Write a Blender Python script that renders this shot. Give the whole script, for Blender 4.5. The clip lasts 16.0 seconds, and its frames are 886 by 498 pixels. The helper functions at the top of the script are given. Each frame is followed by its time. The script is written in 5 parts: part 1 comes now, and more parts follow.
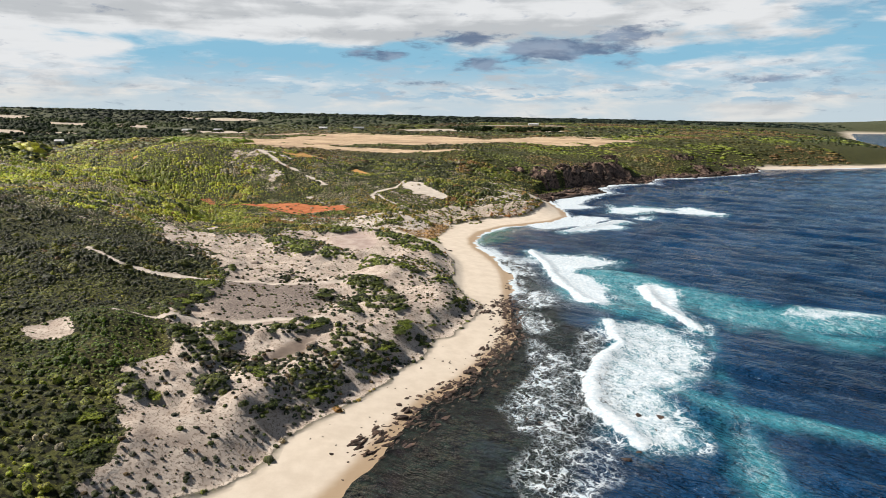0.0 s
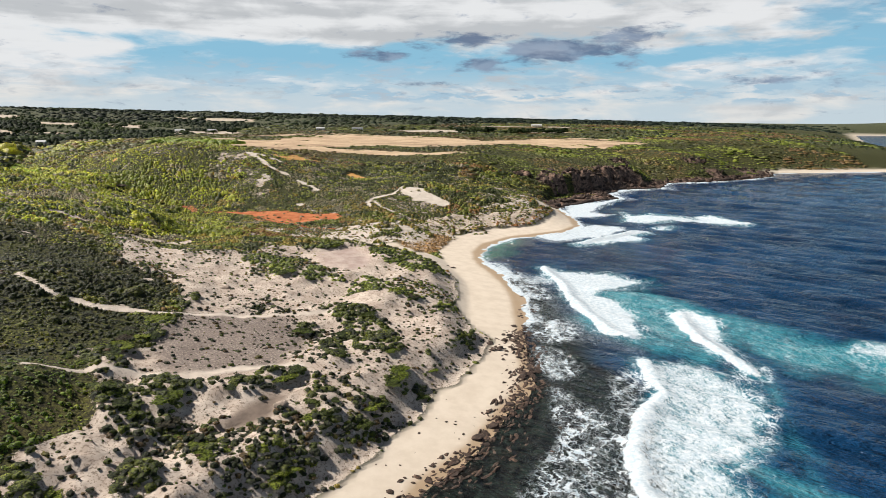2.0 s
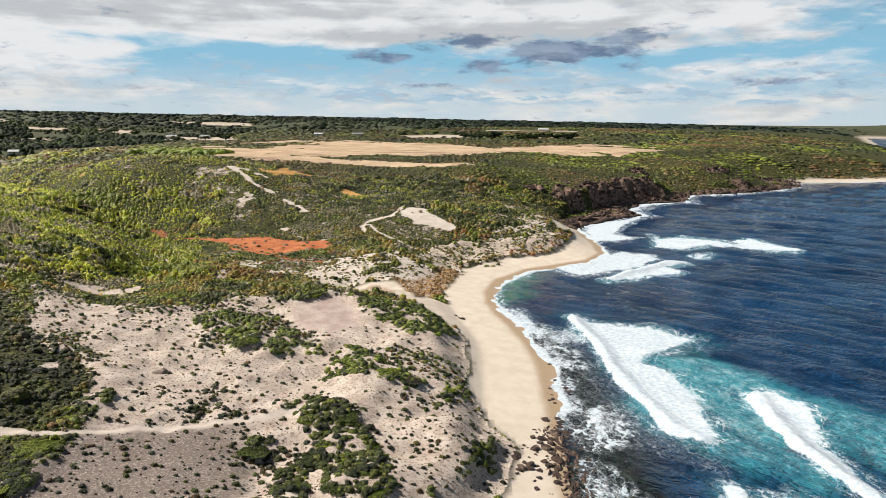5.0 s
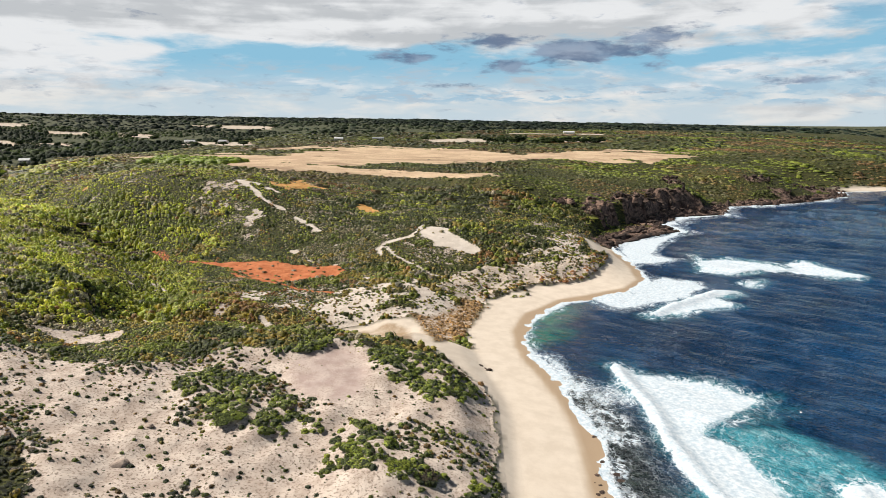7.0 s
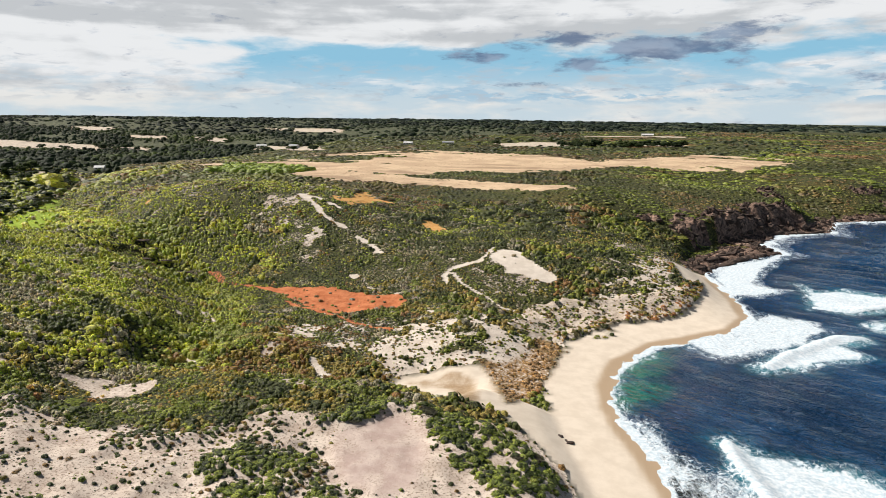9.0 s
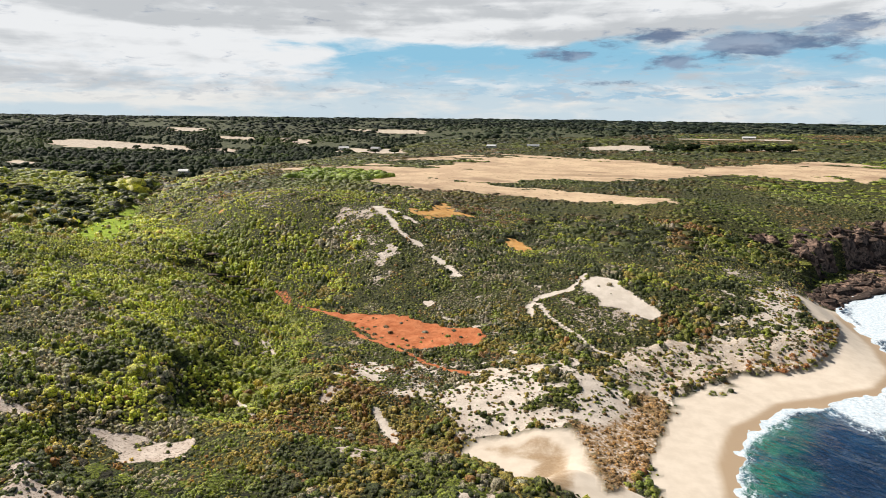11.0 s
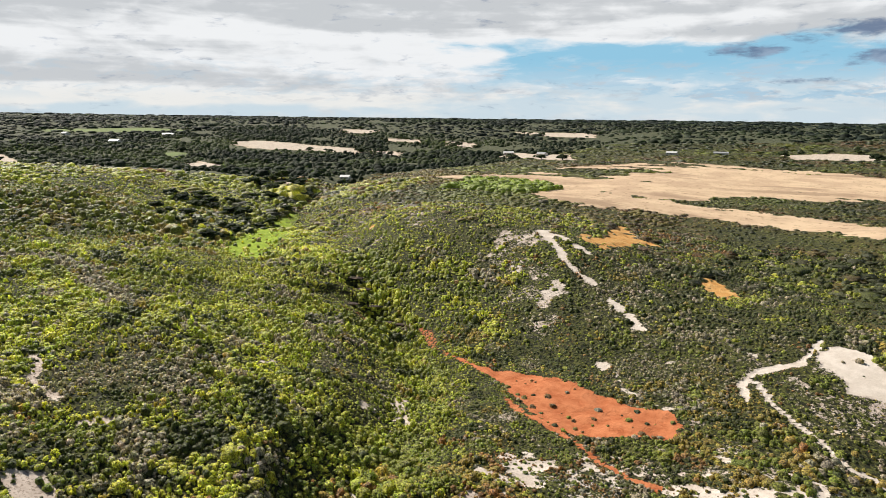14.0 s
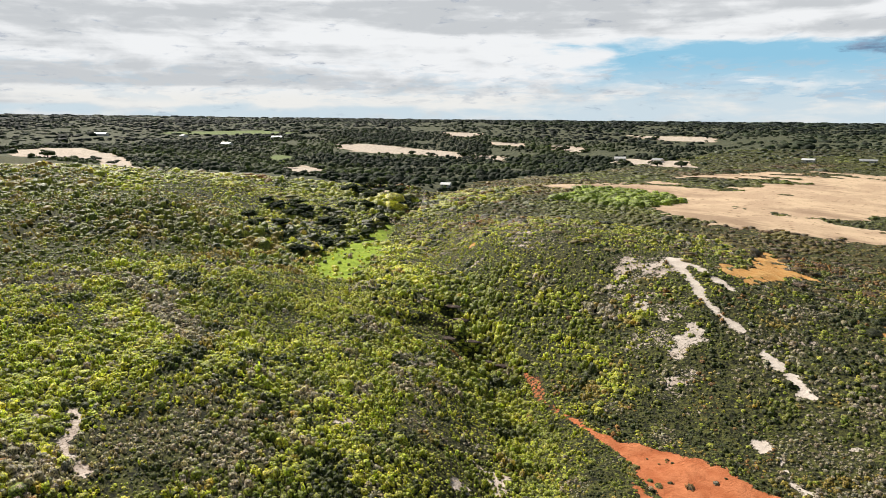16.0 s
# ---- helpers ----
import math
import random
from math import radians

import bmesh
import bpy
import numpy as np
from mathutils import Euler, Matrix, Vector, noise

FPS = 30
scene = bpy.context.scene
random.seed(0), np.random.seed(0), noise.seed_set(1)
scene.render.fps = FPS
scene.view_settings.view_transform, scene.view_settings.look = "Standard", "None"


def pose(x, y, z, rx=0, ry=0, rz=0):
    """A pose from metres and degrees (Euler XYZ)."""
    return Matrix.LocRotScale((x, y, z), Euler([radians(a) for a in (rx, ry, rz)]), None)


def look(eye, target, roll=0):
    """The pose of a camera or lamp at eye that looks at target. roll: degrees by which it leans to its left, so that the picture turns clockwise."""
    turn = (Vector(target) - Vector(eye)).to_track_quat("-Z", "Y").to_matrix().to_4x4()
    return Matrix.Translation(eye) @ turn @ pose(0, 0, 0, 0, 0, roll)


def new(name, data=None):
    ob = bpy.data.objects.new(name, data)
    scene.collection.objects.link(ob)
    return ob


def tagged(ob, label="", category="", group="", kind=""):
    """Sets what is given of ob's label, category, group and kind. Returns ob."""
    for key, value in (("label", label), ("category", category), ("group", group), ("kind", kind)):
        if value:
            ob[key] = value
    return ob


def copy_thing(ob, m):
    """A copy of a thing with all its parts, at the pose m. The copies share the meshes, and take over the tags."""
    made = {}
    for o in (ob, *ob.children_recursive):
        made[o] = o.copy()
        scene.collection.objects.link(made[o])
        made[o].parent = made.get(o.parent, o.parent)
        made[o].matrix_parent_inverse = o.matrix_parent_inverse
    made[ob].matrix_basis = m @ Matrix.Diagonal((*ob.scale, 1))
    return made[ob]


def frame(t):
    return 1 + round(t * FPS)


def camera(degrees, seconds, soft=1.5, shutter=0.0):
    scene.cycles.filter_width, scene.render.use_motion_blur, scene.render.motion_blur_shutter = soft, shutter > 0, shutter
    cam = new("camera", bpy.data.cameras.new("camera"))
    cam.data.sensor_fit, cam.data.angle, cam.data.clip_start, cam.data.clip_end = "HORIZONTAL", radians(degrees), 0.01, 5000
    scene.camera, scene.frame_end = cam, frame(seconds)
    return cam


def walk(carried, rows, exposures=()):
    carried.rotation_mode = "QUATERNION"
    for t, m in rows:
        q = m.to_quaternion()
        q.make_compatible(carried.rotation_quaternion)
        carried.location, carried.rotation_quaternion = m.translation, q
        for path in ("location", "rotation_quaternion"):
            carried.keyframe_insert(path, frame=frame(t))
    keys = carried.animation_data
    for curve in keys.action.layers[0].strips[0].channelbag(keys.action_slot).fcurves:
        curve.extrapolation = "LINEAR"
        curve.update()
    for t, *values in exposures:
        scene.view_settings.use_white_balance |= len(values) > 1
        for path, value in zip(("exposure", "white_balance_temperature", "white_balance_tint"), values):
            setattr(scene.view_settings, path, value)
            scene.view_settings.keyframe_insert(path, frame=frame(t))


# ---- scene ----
from mathutils import Quaternion

cam = camera(68.4, 16.0, soft=0.65)
METRES, EYE, TILT, LEAN, TURN = 300.0, 70.0, -11.35, -0.4, 0.0
ROWS = [
    (0.0, 0.0, 0.0, 0.0, 0.0, 0.0, 0.0),
    (0.5, -0.0008, 0.0306, 0.0065, -0.02, 0.03, -0.03),
    (1.0, -0.0018, 0.0612, 0.0125, -0.02, 0.05, -0.06),
    (1.5, -0.002, 0.0919, 0.0185, 0.0, 0.05, -0.11),
    (2.0, -0.0029, 0.1243, 0.0248, 0.03, 0.06, -0.15),
    (2.5, -0.0038, 0.1561, 0.0313, 0.06, 0.07, -0.16),
    (3.0, -0.0043, 0.1882, 0.0391, 0.1, 0.11, -0.17),
    (3.5, -0.005, 0.2192, 0.0493, 0.11, 0.15, -0.19),
    (4.0, -0.0058, 0.2494, 0.0603, 0.13, 0.18, -0.18),
    (6.5, -0.0095, 0.3904, 0.1156, 1.45, 0.18, -0.32),
    (7.0, -0.0107, 0.416, 0.1269, 2.23, 0.18, -0.44),
    (7.5, -0.0123, 0.4416, 0.1382, 3.34, 0.17, -0.6),
    (8.0, -0.0144, 0.4677, 0.1493, 4.52, 0.15, -0.81),
    (8.5, -0.0175, 0.4944, 0.1605, 6.43, 0.12, -1.2),
    (9.0, -0.0215, 0.5223, 0.1721, 8.27, 0.03, -1.47),
    (11.5, -0.0559, 0.6623, 0.2196, 17.18, -0.42, -3.31),
    (12.0, -0.0662, 0.6906, 0.2282, 19.19, -0.57, -3.71),
    (12.5, -0.0779, 0.7189, 0.2359, 21.62, -0.7, -4.2),
    (13.0, -0.091, 0.7478, 0.2441, 24.11, -0.87, -4.65),
    (13.5, -0.1053, 0.7747, 0.2518, 26.71, -1.05, -5.12),
    (14.0, -0.1211, 0.8017, 0.2594, 29.43, -1.28, -5.61),
    (14.5, -0.1393, 0.8295, 0.2673, 32.33, -1.54, -6.07),
    (15.0, -0.1588, 0.8563, 0.2749, 35.14, -1.8, -6.55),
    (15.5, -0.1797, 0.8823, 0.2824, 37.32, -1.99, -6.85),
    (16.0, -0.2011, 0.9074, 0.29, 38.29, -2.12, -7.02),
]
walk(cam, [(t, pose(0, 0, EYE, TILT, LEAN, TURN) @ pose(METRES * x, METRES * y, METRES * z, 90 + pitch, roll, yaw)) for t, x, y, z, yaw, pitch, roll in ROWS],
     exposures=((0.0, 0.40), (9.0, 0.46), (16.0, 0.55)))

# ---- world, sun, sky ----
SUN_FROM = Vector((-0.94, 0.30, 0.92)).normalized()
sun = new("sun", bpy.data.lights.new("sun", "SUN"))
sun.data.energy, sun.data.angle, sun.data.color = 5.0, radians(0.6), (1.0, 0.935, 0.85)
sun.matrix_world = look((0, 0, 300), Vector((0, 0, 300)) - SUN_FROM)


class Nodes:
    """A node tree with short calls."""

    def __init__(self, tree):
        self.tree = tree
        tree.nodes.clear()

    def add(self, kind, ins=()):
        n = self.tree.nodes.new(kind)
        for k, v in dict(ins).items():
            self.put(n.inputs[k], v)
        return n

    def put(self, socket, v):
        if isinstance(v, bpy.types.NodeSocket):
            self.tree.links.new(v, socket)
        elif isinstance(v, (tuple, list)) and socket.type == "RGBA" and len(v) == 3:
            socket.default_value = (*v, 1)
        else:
            socket.default_value = v

    def math(self, op, a, b=0.0, c=0.0, clamp=False):
        n = self.add("ShaderNodeMath", {0: a, 1: b, 2: c})
        n.operation, n.use_clamp = op, clamp
        return n.outputs[0]

    def ramp(self, v, lo, hi, a=0.0, b=1.0):
        n = self.add("ShaderNodeMapRange", {0: v, 1: lo, 2: hi, 3: a, 4: b})
        n.interpolation_type = "SMOOTHSTEP"
        return n.outputs[0]

    def mix(self, f, a, b, blend="MIX"):
        n = self.tree.nodes.new("ShaderNodeMix")
        n.data_type, n.blend_type = "RGBA", blend
        self.put(n.inputs[0], f), self.put(n.inputs[6], a), self.put(n.inputs[7], b)
        return n.outputs[2]

    def noise(self, co, scale, detail=4.0, rough=0.55, warp=0.0):
        n = self.add("ShaderNodeTexNoise", {"Vector": co, "Scale": scale, "Detail": detail, "Roughness": rough, "Distortion": warp})
        return n.outputs["Fac"]


world = bpy.data.worlds.new("world")
scene.world = world
world.use_nodes = True
W = Nodes(world.node_tree)
sky = W.add("ShaderNodeTexSky")
sky.sky_type, sky.sun_disc = "NISHITA", False
sky.sun_elevation, sky.sun_rotation = math.asin(SUN_FROM.z), math.atan2(SUN_FROM.x, SUN_FROM.y)
sky.altitude, sky.air_density, sky.dust_density, sky.ozone_density = 60.0, 1.0, 1.2, 1.5
way = W.add("ShaderNodeTexCoord").outputs["Generated"]
sep = W.add("ShaderNodeSeparateXYZ", {0: way})
azim = W.math("MULTIPLY", W.math("ARCTAN2", sep.outputs[0], sep.outputs[1]), 57.2958)
elev = W.math("MULTIPLY", W.math("ARCSINE", sep.outputs[2]), 57.2958)


def streak(sx, sy, scale, detail, rough, off, warp=0.3):
    co = W.add("ShaderNodeCombineXYZ", {0: W.math("MULTIPLY_ADD", azim, sx, off), 1: W.math("MULTIPLY", elev, sy), 2: off}).outputs[0]
    return W.noise(co, scale, detail, rough, warp)


def blob(a, e, ra, re):
    u = W.math("DIVIDE", W.math("SUBTRACT", azim, a), ra)
    v = W.math("DIVIDE", W.math("SUBTRACT", elev, e), re)
    return W.math("EXPONENT", W.math("MULTIPLY", W.math("ADD", W.math("MULTIPLY", u, u), W.math("MULTIPLY", v, v)), -1.0))


def total(*terms):
    out = terms[0]
    for k in terms[1:]:
        out = W.math("ADD", out, k)
    return out


big = streak(0.060, 0.30, 1.0, 7.0, 0.60, 3.1)
fine = streak(0.20, 0.80, 1.0, 8.0, 0.55, 7.7)
# where the deck is thick and where the blue shows through
west = W.ramp(W.math("ADD", azim, W.math("MULTIPLY", W.math("SUBTRACT", big, 0.5), 60.0)), -22.0, -46.0)
deck = W.math("MAXIMUM", W.math("MULTIPLY", west, W.ramp(elev, 0.6, 2.0)), W.math("MULTIPLY", W.ramp(elev, 5.4, 7.4), W.ramp(azim, 10.0, -10.0, 0.15, 1.0)))
bias = total(W.math("MULTIPLY", deck, 0.34), W.math("MULTIPLY", blob(-11, 4.3, 15, 1.6), -0.10), W.math("MULTIPLY", blob(0, 6.6, 6, 0.8), -0.12),
             W.math("MULTIPLY", blob(31, 7.6, 5, 1.8), -0.16), W.math("MULTIPLY", blob(20, 4.2, 12, 2.4), 0.0), W.math("MULTIPLY", blob(14, 9.0, 12, 1.6), 0.12), W.math("MULTIPLY", blob(22, 7.3, 7, 2.0), 0.13))
dens = total(W.math("MULTIPLY", big, 0.45), W.math("MULTIPLY", fine, 0.55), bias)
cover = W.ramp(dens, 0.44, 0.63)
grey = streak(0.035, 0.55, 1.0, 6.0, 0.50, 12.3)
puff = streak(0.25, 0.75, 1.0, 7.0, 0.54, 15.9)
shade = W.ramp(total(W.math("MULTIPLY", grey, 0.62), W.math("MULTIPLY", puff, 0.38)), 0.41, 0.57)
white = W.mix(shade, (0.58, 0.605, 0.63), (0.87, 0.885, 0.90))
white = W.mix(W.math("MULTIPLY", W.ramp(elev, 3.2, 1.4), W.ramp(shade, 0.0, 1.0, 0.15, 0.7)), white, (0.83, 0.82, 0.78))
blue = W.mix(W.ramp(elev, 1.2, 5.0), (0.60, 0.71, 0.78), (0.29, 0.57, 0.76))
blue = W.mix(W.ramp(elev, 5.5, 9.0), blue, (0.27, 0.50, 0.68))
# a few low dark cumulus
wob = W.math("MULTIPLY", W.math("SUBTRACT", streak(0.42, 1.5, 1.0, 6.0, 0.62, 1.7), 0.5), 2.7)
dark = total(blob(10.6, 5.55, 5.2, 0.85), blob(8.4, 5.9, 2.6, 0.75), blob(1.7, 6.5, 3.0, 0.6), blob(3.6, 4.5, 2.2, 0.65),
             W.math("MULTIPLY", blob(-5.1, 5.2, 3.2, 0.45), 0.95), W.math("MULTIPLY", blob(15.0, 6.9, 3.0, 0.5), 0.7), W.math("MULTIPLY", blob(-1.0, 2.9, 3.5, 0.25), 0.6), W.math("MULTIPLY", blob(26.0, 3.2, 6.0, 0.4), 0.6), wob)
dark = W.math("MULTIPLY", W.ramp(dark, 0.22, 0.95), W.ramp(elev, 12.0, 9.0))
clouds = W.mix(cover, blue, white)
# rows of small cumulus low over the horizon, with gaps and grey bases
low = W.math("MULTIPLY", W.ramp(elev, 1.0, 1.8), W.ramp(elev, 5.2, 3.6))
rows = streak(0.30, 1.3, 1.0, 7.0, 0.62, 21.3)
clouds = W.mix(W.math("MULTIPLY", W.math("MULTIPLY", W.ramp(rows, 0.50, 0.40), low), W.ramp(azim, -30.0, -5.0, 0.25, 0.95)), clouds, (0.42, 0.60, 0.74))
clouds = W.mix(W.math("MULTIPLY", W.math("MULTIPLY", W.ramp(streak(0.30, 1.3, 1.0, 6.0, 0.6, 27.9), 0.54, 0.66), low), 0.55), clouds, (0.52, 0.56, 0.61))
clouds = W.mix(W.math("MULTIPLY", dark, 0.9), clouds, W.mix(W.ramp(puff, 0.4, 0.62), (0.13, 0.19, 0.31), (0.29, 0.37, 0.50)))
# higher up the cloud breaks and the sky is deep blue
upper = W.mix(W.ramp(dens, 0.52, 0.70), (0.012, 0.036, 0.095), (0.085, 0.10, 0.12))
clouds = W.mix(W.ramp(elev, 11.0, 22.0), clouds, upper)
back = W.add("ShaderNodeBackground", {"Color": clouds, "Strength": 0.69})
clear = W.add("ShaderNodeBackground", {"Color": sky.outputs[0], "Strength": 0.02})
high = W.add("ShaderNodeMixShader", {0: W.ramp(elev, 14.0, 40.0, 0.0, 0.5), 1: back.outputs[0], 2: clear.outputs[0]})
W.add("ShaderNodeOutputWorld", {0: high.outputs[0]})

# ---- plan of the coast ----
# shoreline at sea level, from the south past the bay and the headland to the north
COAST_SOUTH = [(300, -4200), (0, -1500), (-40, -500), (-55, -150), (-45, 20), (-30, 85), (-19, 111), (-10, 136), (-3, 152), (8, 168), (17, 188), (24, 206)]
COAST_BAY = [(27, 237), (29, 270), (30, 297), (28, 315), (23, 336), (18, 363), (18, 380), (25, 402), (42, 425), (61, 438), (78, 449), (90, 468), (93, 500), (92, 535), (91, 558)]
COAST_NORTH = [(108, 592), (158, 632), (152, 662), (180, 710), (227, 729), (257, 790), (312, 808), (375, 848), (430, 895), (440, 940), (520, 965), (683, 1010),
               (860, 1120), (1000, 1380), (1192, 1772), (1500, 2400), (2276, 3722), (2500, 3740), (3100, 3800), (4800, 4000)]
COAST = COAST_SOUTH + COAST_BAY + COAST_NORTH
# foot of the dunes behind the beach
TOE = [(-120, -200), (-75, 20), (-52, 95), (-45, 108), (-38, 116), (-32, 130), (-24, 145), (-13, 161), (-6, 179), (3, 198), (10, 218), (16, 234), (10, 246),
       (6, 263), (7, 298), (2, 315), (-8, 329), (-22, 344), (-44, 360), (-75, 368), (-130, 350), (-300, 300)]
GULLY = [(-20, 352), (-45, 363), (-72, 361), (-100, 360), (-123, 358), (-129, 384), (-135, 406), (-146, 431), (-165, 452), (-185, 470), (-212, 497), (-250, 530), (-300, 570), (-350, 590), (-390, 650), (-430, 760)]
# rounded landforms: x, y, radius, height (a hollow is negative)
DUNE_FORMS = [(-84, 157, 7, 4.2), (-78, 139, 6, 3.2), (-80, 130, 50, -3.8), (-5, 155, 18, 4.6), (-30, 215, 18, -3.2), (-110, 220, 18, 3.7), (5, 230, 18, 3.1), (-85, 260, 50, -12.0), (-125, 320, 18, -8.4),
              (-75, 380, 36, -4.4), (-30, 415, 18, 4.1), (15, 440, 50, -4.8), (-145, 445, 70, -20.4)]
WEST_HILL = [(-550, 150, 220, 19.0), (-300, 200, 50, 8.2), (-900, 300, 220, 3.9), (-600, 300, 100, 4.4), (-215, 375, 18, 4.7), (-185, 375, 18, 2.5), (-275, 415, 26, 4.4),
             (-395, 465, 36, 15.8), (-195, 485, 36, -6.1), (-290, 490, 36, -6.9), (-600, 500, 100, 7.3), (-370, 550, 70, -17.4), (-490, 565, 36, 7.1), (-470, 615, 36, -8.4)]
NORTH_HILL = [(-35, 515, 36, 4.2), (-120, 520, 36, 6.7), (85, 530, 36, 5.1), (-70, 550, 36, -5.2), (-150, 565, 36, 7.8), (-220, 570, 36, 10.9), (20, 675, 36, 10.2), (195, 735, 70, 7.4),
              (260, 795, 220, 7.6), (-245, 830, 50, -3.0), (330, 855, 36, 11.4), (-520, 860, 36, -12.5), (190, 890, 50, -7.9), (-630, 1025, 220, -15.4), (500, 1150, 140, 5.0), (-745, 1190, 140, -4.6)]
# surfaces
DUNE = [(-131, 295), (-111, 290), (-88, 298), (-74, 310), (-60, 312), (-35, 329), (-22, 322), (0, 335), (30, 330), (40, 240), (20, 170), (-30, 60), (-62, 85), (-58, 100), (-58, 112), (-63, 124),
        (-75, 139), (-71, 152), (-73, 168), (-82, 179), (-75, 182), (-72, 187), (-73, 198), (-70, 207), (-72, 218), (-74, 222), (-79, 223), (-82, 234), (-91, 247), (-98, 246), (-113, 262), (-122, 280)]
STONY = [(-74, 212), (-47, 226), (-39, 211), (-38, 184), (-52, 178), (-65, 178), (-72, 190)]
BOWL = [(-56, 303), (-43, 319), (-32, 311), (-29, 292), (-35, 284), (-47, 288)]
WHITE = [(-30, 502), (-25, 506), (-19, 507), (-14, 503), (-12, 497), (-8, 493), (-4, 488), (1, 483), (4, 479), (0, 475), (-4, 475), (-8, 476), (-12, 480), (-17, 480), (-22, 477), (-23, 483), (-26, 488), (-30, 490)]
WHITE_PATH = [(-29, 513), (-32, 501), (-35, 490), (-43, 484), (-49, 478), (-51, 471), (-49, 462)]
ORANGE = [(-139, 453), (-130, 452), (-121, 454), (-111, 454), (-99, 453), (-87, 450), (-78, 447), (-69, 449), (-63, 442), (-65, 434), (-75, 430), (-84, 426), (-92, 424), (-100, 425), (-110, 433), (-117, 438), (-125, 445)]
ORANGE_PATH = [(-118, 434), (-108, 428), (-100, 425), (-91, 421), (-80, 413), (-71, 409), (-64, 408)]
ORANGE_TAIL = [(-152, 460), (-139, 453), (-124, 447)]
TRAIL = [(-47, 474), (-44, 468), (-41, 463), (-35, 457), (-28, 450), (-25, 445), (-21, 440), (-16, 440), (-12, 436), (-9, 429), (3, 418), (6, 410)]
GULLY_PATH = [(-184, 482), (-172, 475), (-162, 465), (-155, 462)]
YELLOW = [(-139, 570), (-132, 588), (-137, 625), (-137, 642), (-129, 631), (-125, 613), (-118, 606), (-110, 600), (-115, 582), (-124, 562), (-132, 562)]
ORANGE_SMALL = [(-79, 565), (-75, 570), (-68, 566), (-62, 554), (-62, 548), (-69, 546), (-76, 555)]
STREAK = [(-156, 561), (-143, 546), (-133, 534), (-125, 527), (-116, 522)]
STREAK_BAND = [(-151, 562), (-141, 557), (-133, 551), (-126, 548)]
STREAK_LOW = [(-107, 513), (-98, 506), (-89, 496)]
DUNE_TRACKS = [[(-118, 214), (-105, 205), (-94, 204), (-75, 210), (-59, 220), (-43, 229), (-27, 240)], [(-84, 160), (-75, 169), (-61, 173), (-51, 179), (-40, 185), (-34, 186)]]
WET_FLAT = [(-44, 158), (-41, 166), (-38, 171), (-36, 172), (-35, 168), (-39, 161), (-44, 156)]
# patches of low bush that hold the dunes together, by stretch
PATCH_MIDDLE = [[(-39, 235), (-36, 240), (-28, 240), (-23, 233), (-16, 226), (-14, 217), (-12, 204), (-18, 200), (-24, 202), (-29, 216), (-35, 232)], [(-36, 213), (-31, 217), (-28, 211), (-25, 192), (-29, 190), (-34, 204)],
                [(-89, 194), (-83, 202), (-78, 213), (-74, 207), (-71, 199), (-72, 188), (-79, 178)], [(-80, 221), (-76, 229), (-73, 219), (-82, 214)], [(-43, 220), (-37, 223), (-37, 217), (-41, 215)], [(-15, 194), (-11, 200), (-8, 200), (-11, 187), (-14, 185)], [(-4, 208), (-1, 201), (-4, 199)]]
PATCH_NORTH = [[(-34, 257), (-31, 271), (-28, 274), (-24, 271), (-16, 258), (-6, 254), (-12, 247), (-31, 250)], [(-36, 320), (-30, 332), (-22, 323), (-11, 319), (2, 303), (-5, 290), (-14, 291), (-24, 299)], [(-80, 285), (-73, 293), (-55, 299), (-56, 290), (-73, 281)],
               [(-68, 278), (-61, 284), (-52, 270), (-59, 264)], [(-53, 272), (-50, 283), (-45, 278), (-44, 264), (-50, 264)], [(-45, 275), (-40, 277), (-36, 271), (-39, 266)], [(-4, 254), (1, 265), (5, 260), (-1, 243)]]
PATCH_EDGE = [[(-134, 305), (-130, 311), (-102, 311), (-80, 315), (-70, 314), (-77, 308), (-103, 300), (-116, 293)], [(-62, 309), (-44, 328), (-34, 336), (-28, 330), (-44, 320), (-52, 309)]]
PATCH_SOUTH = [[(-62, 169), (-49, 176), (-35, 184), (-33, 181), (-41, 174), (-46, 169), (-55, 168)], [(-31, 182), (-28, 181), (-24, 175), (-25, 170), (-31, 171)], [(-31, 169), (-23, 169), (-17, 170), (-15, 167), (-22, 158), (-22, 163), (-27, 164)],
               [(-33, 147), (-29, 153), (-25, 156), (-26, 151), (-31, 143)], [(-37, 150), (-33, 155), (-31, 153), (-35, 148)], [(-56, 137), (-55, 143), (-51, 141), (-47, 136), (-52, 133)], [(-56, 158), (-54, 160), (-51, 151), (-55, 151)], [(-48, 150), (-44, 154), (-40, 149), (-46, 146)]]
PATCH_TOE = [[(-71, 133), (-68, 135), (-60, 130), (-65, 127)], [(-19, 177), (-13, 178), (-12, 173), (-16, 172)], [(-72, 106), (-74, 118), (-71, 125), (-66, 123), (-60, 105), (-69, 101)], [(-42, 132), (-38, 139), (-35, 137), (-39, 130)], [(-62, 156), (-60, 157), (-57, 149), (-60, 149)],
             [(-6, 196), (-2, 197), (-6, 187), (-9, 186)], [(8, 236), (10, 230), (3, 216), (1, 218)]]
PATCH_WEST = [[(-90, 174), (-89, 187), (-84, 196), (-77, 208), (-71, 198), (-72, 186), (-78, 178), (-70, 173), (-77, 169)], [(-71, 160), (-64, 167), (-54, 168), (-53, 161), (-61, 158), (-64, 153)]]
PATCHES = PATCH_WEST + PATCH_MIDDLE + PATCH_NORTH + PATCH_EDGE + PATCH_SOUTH + PATCH_TOE
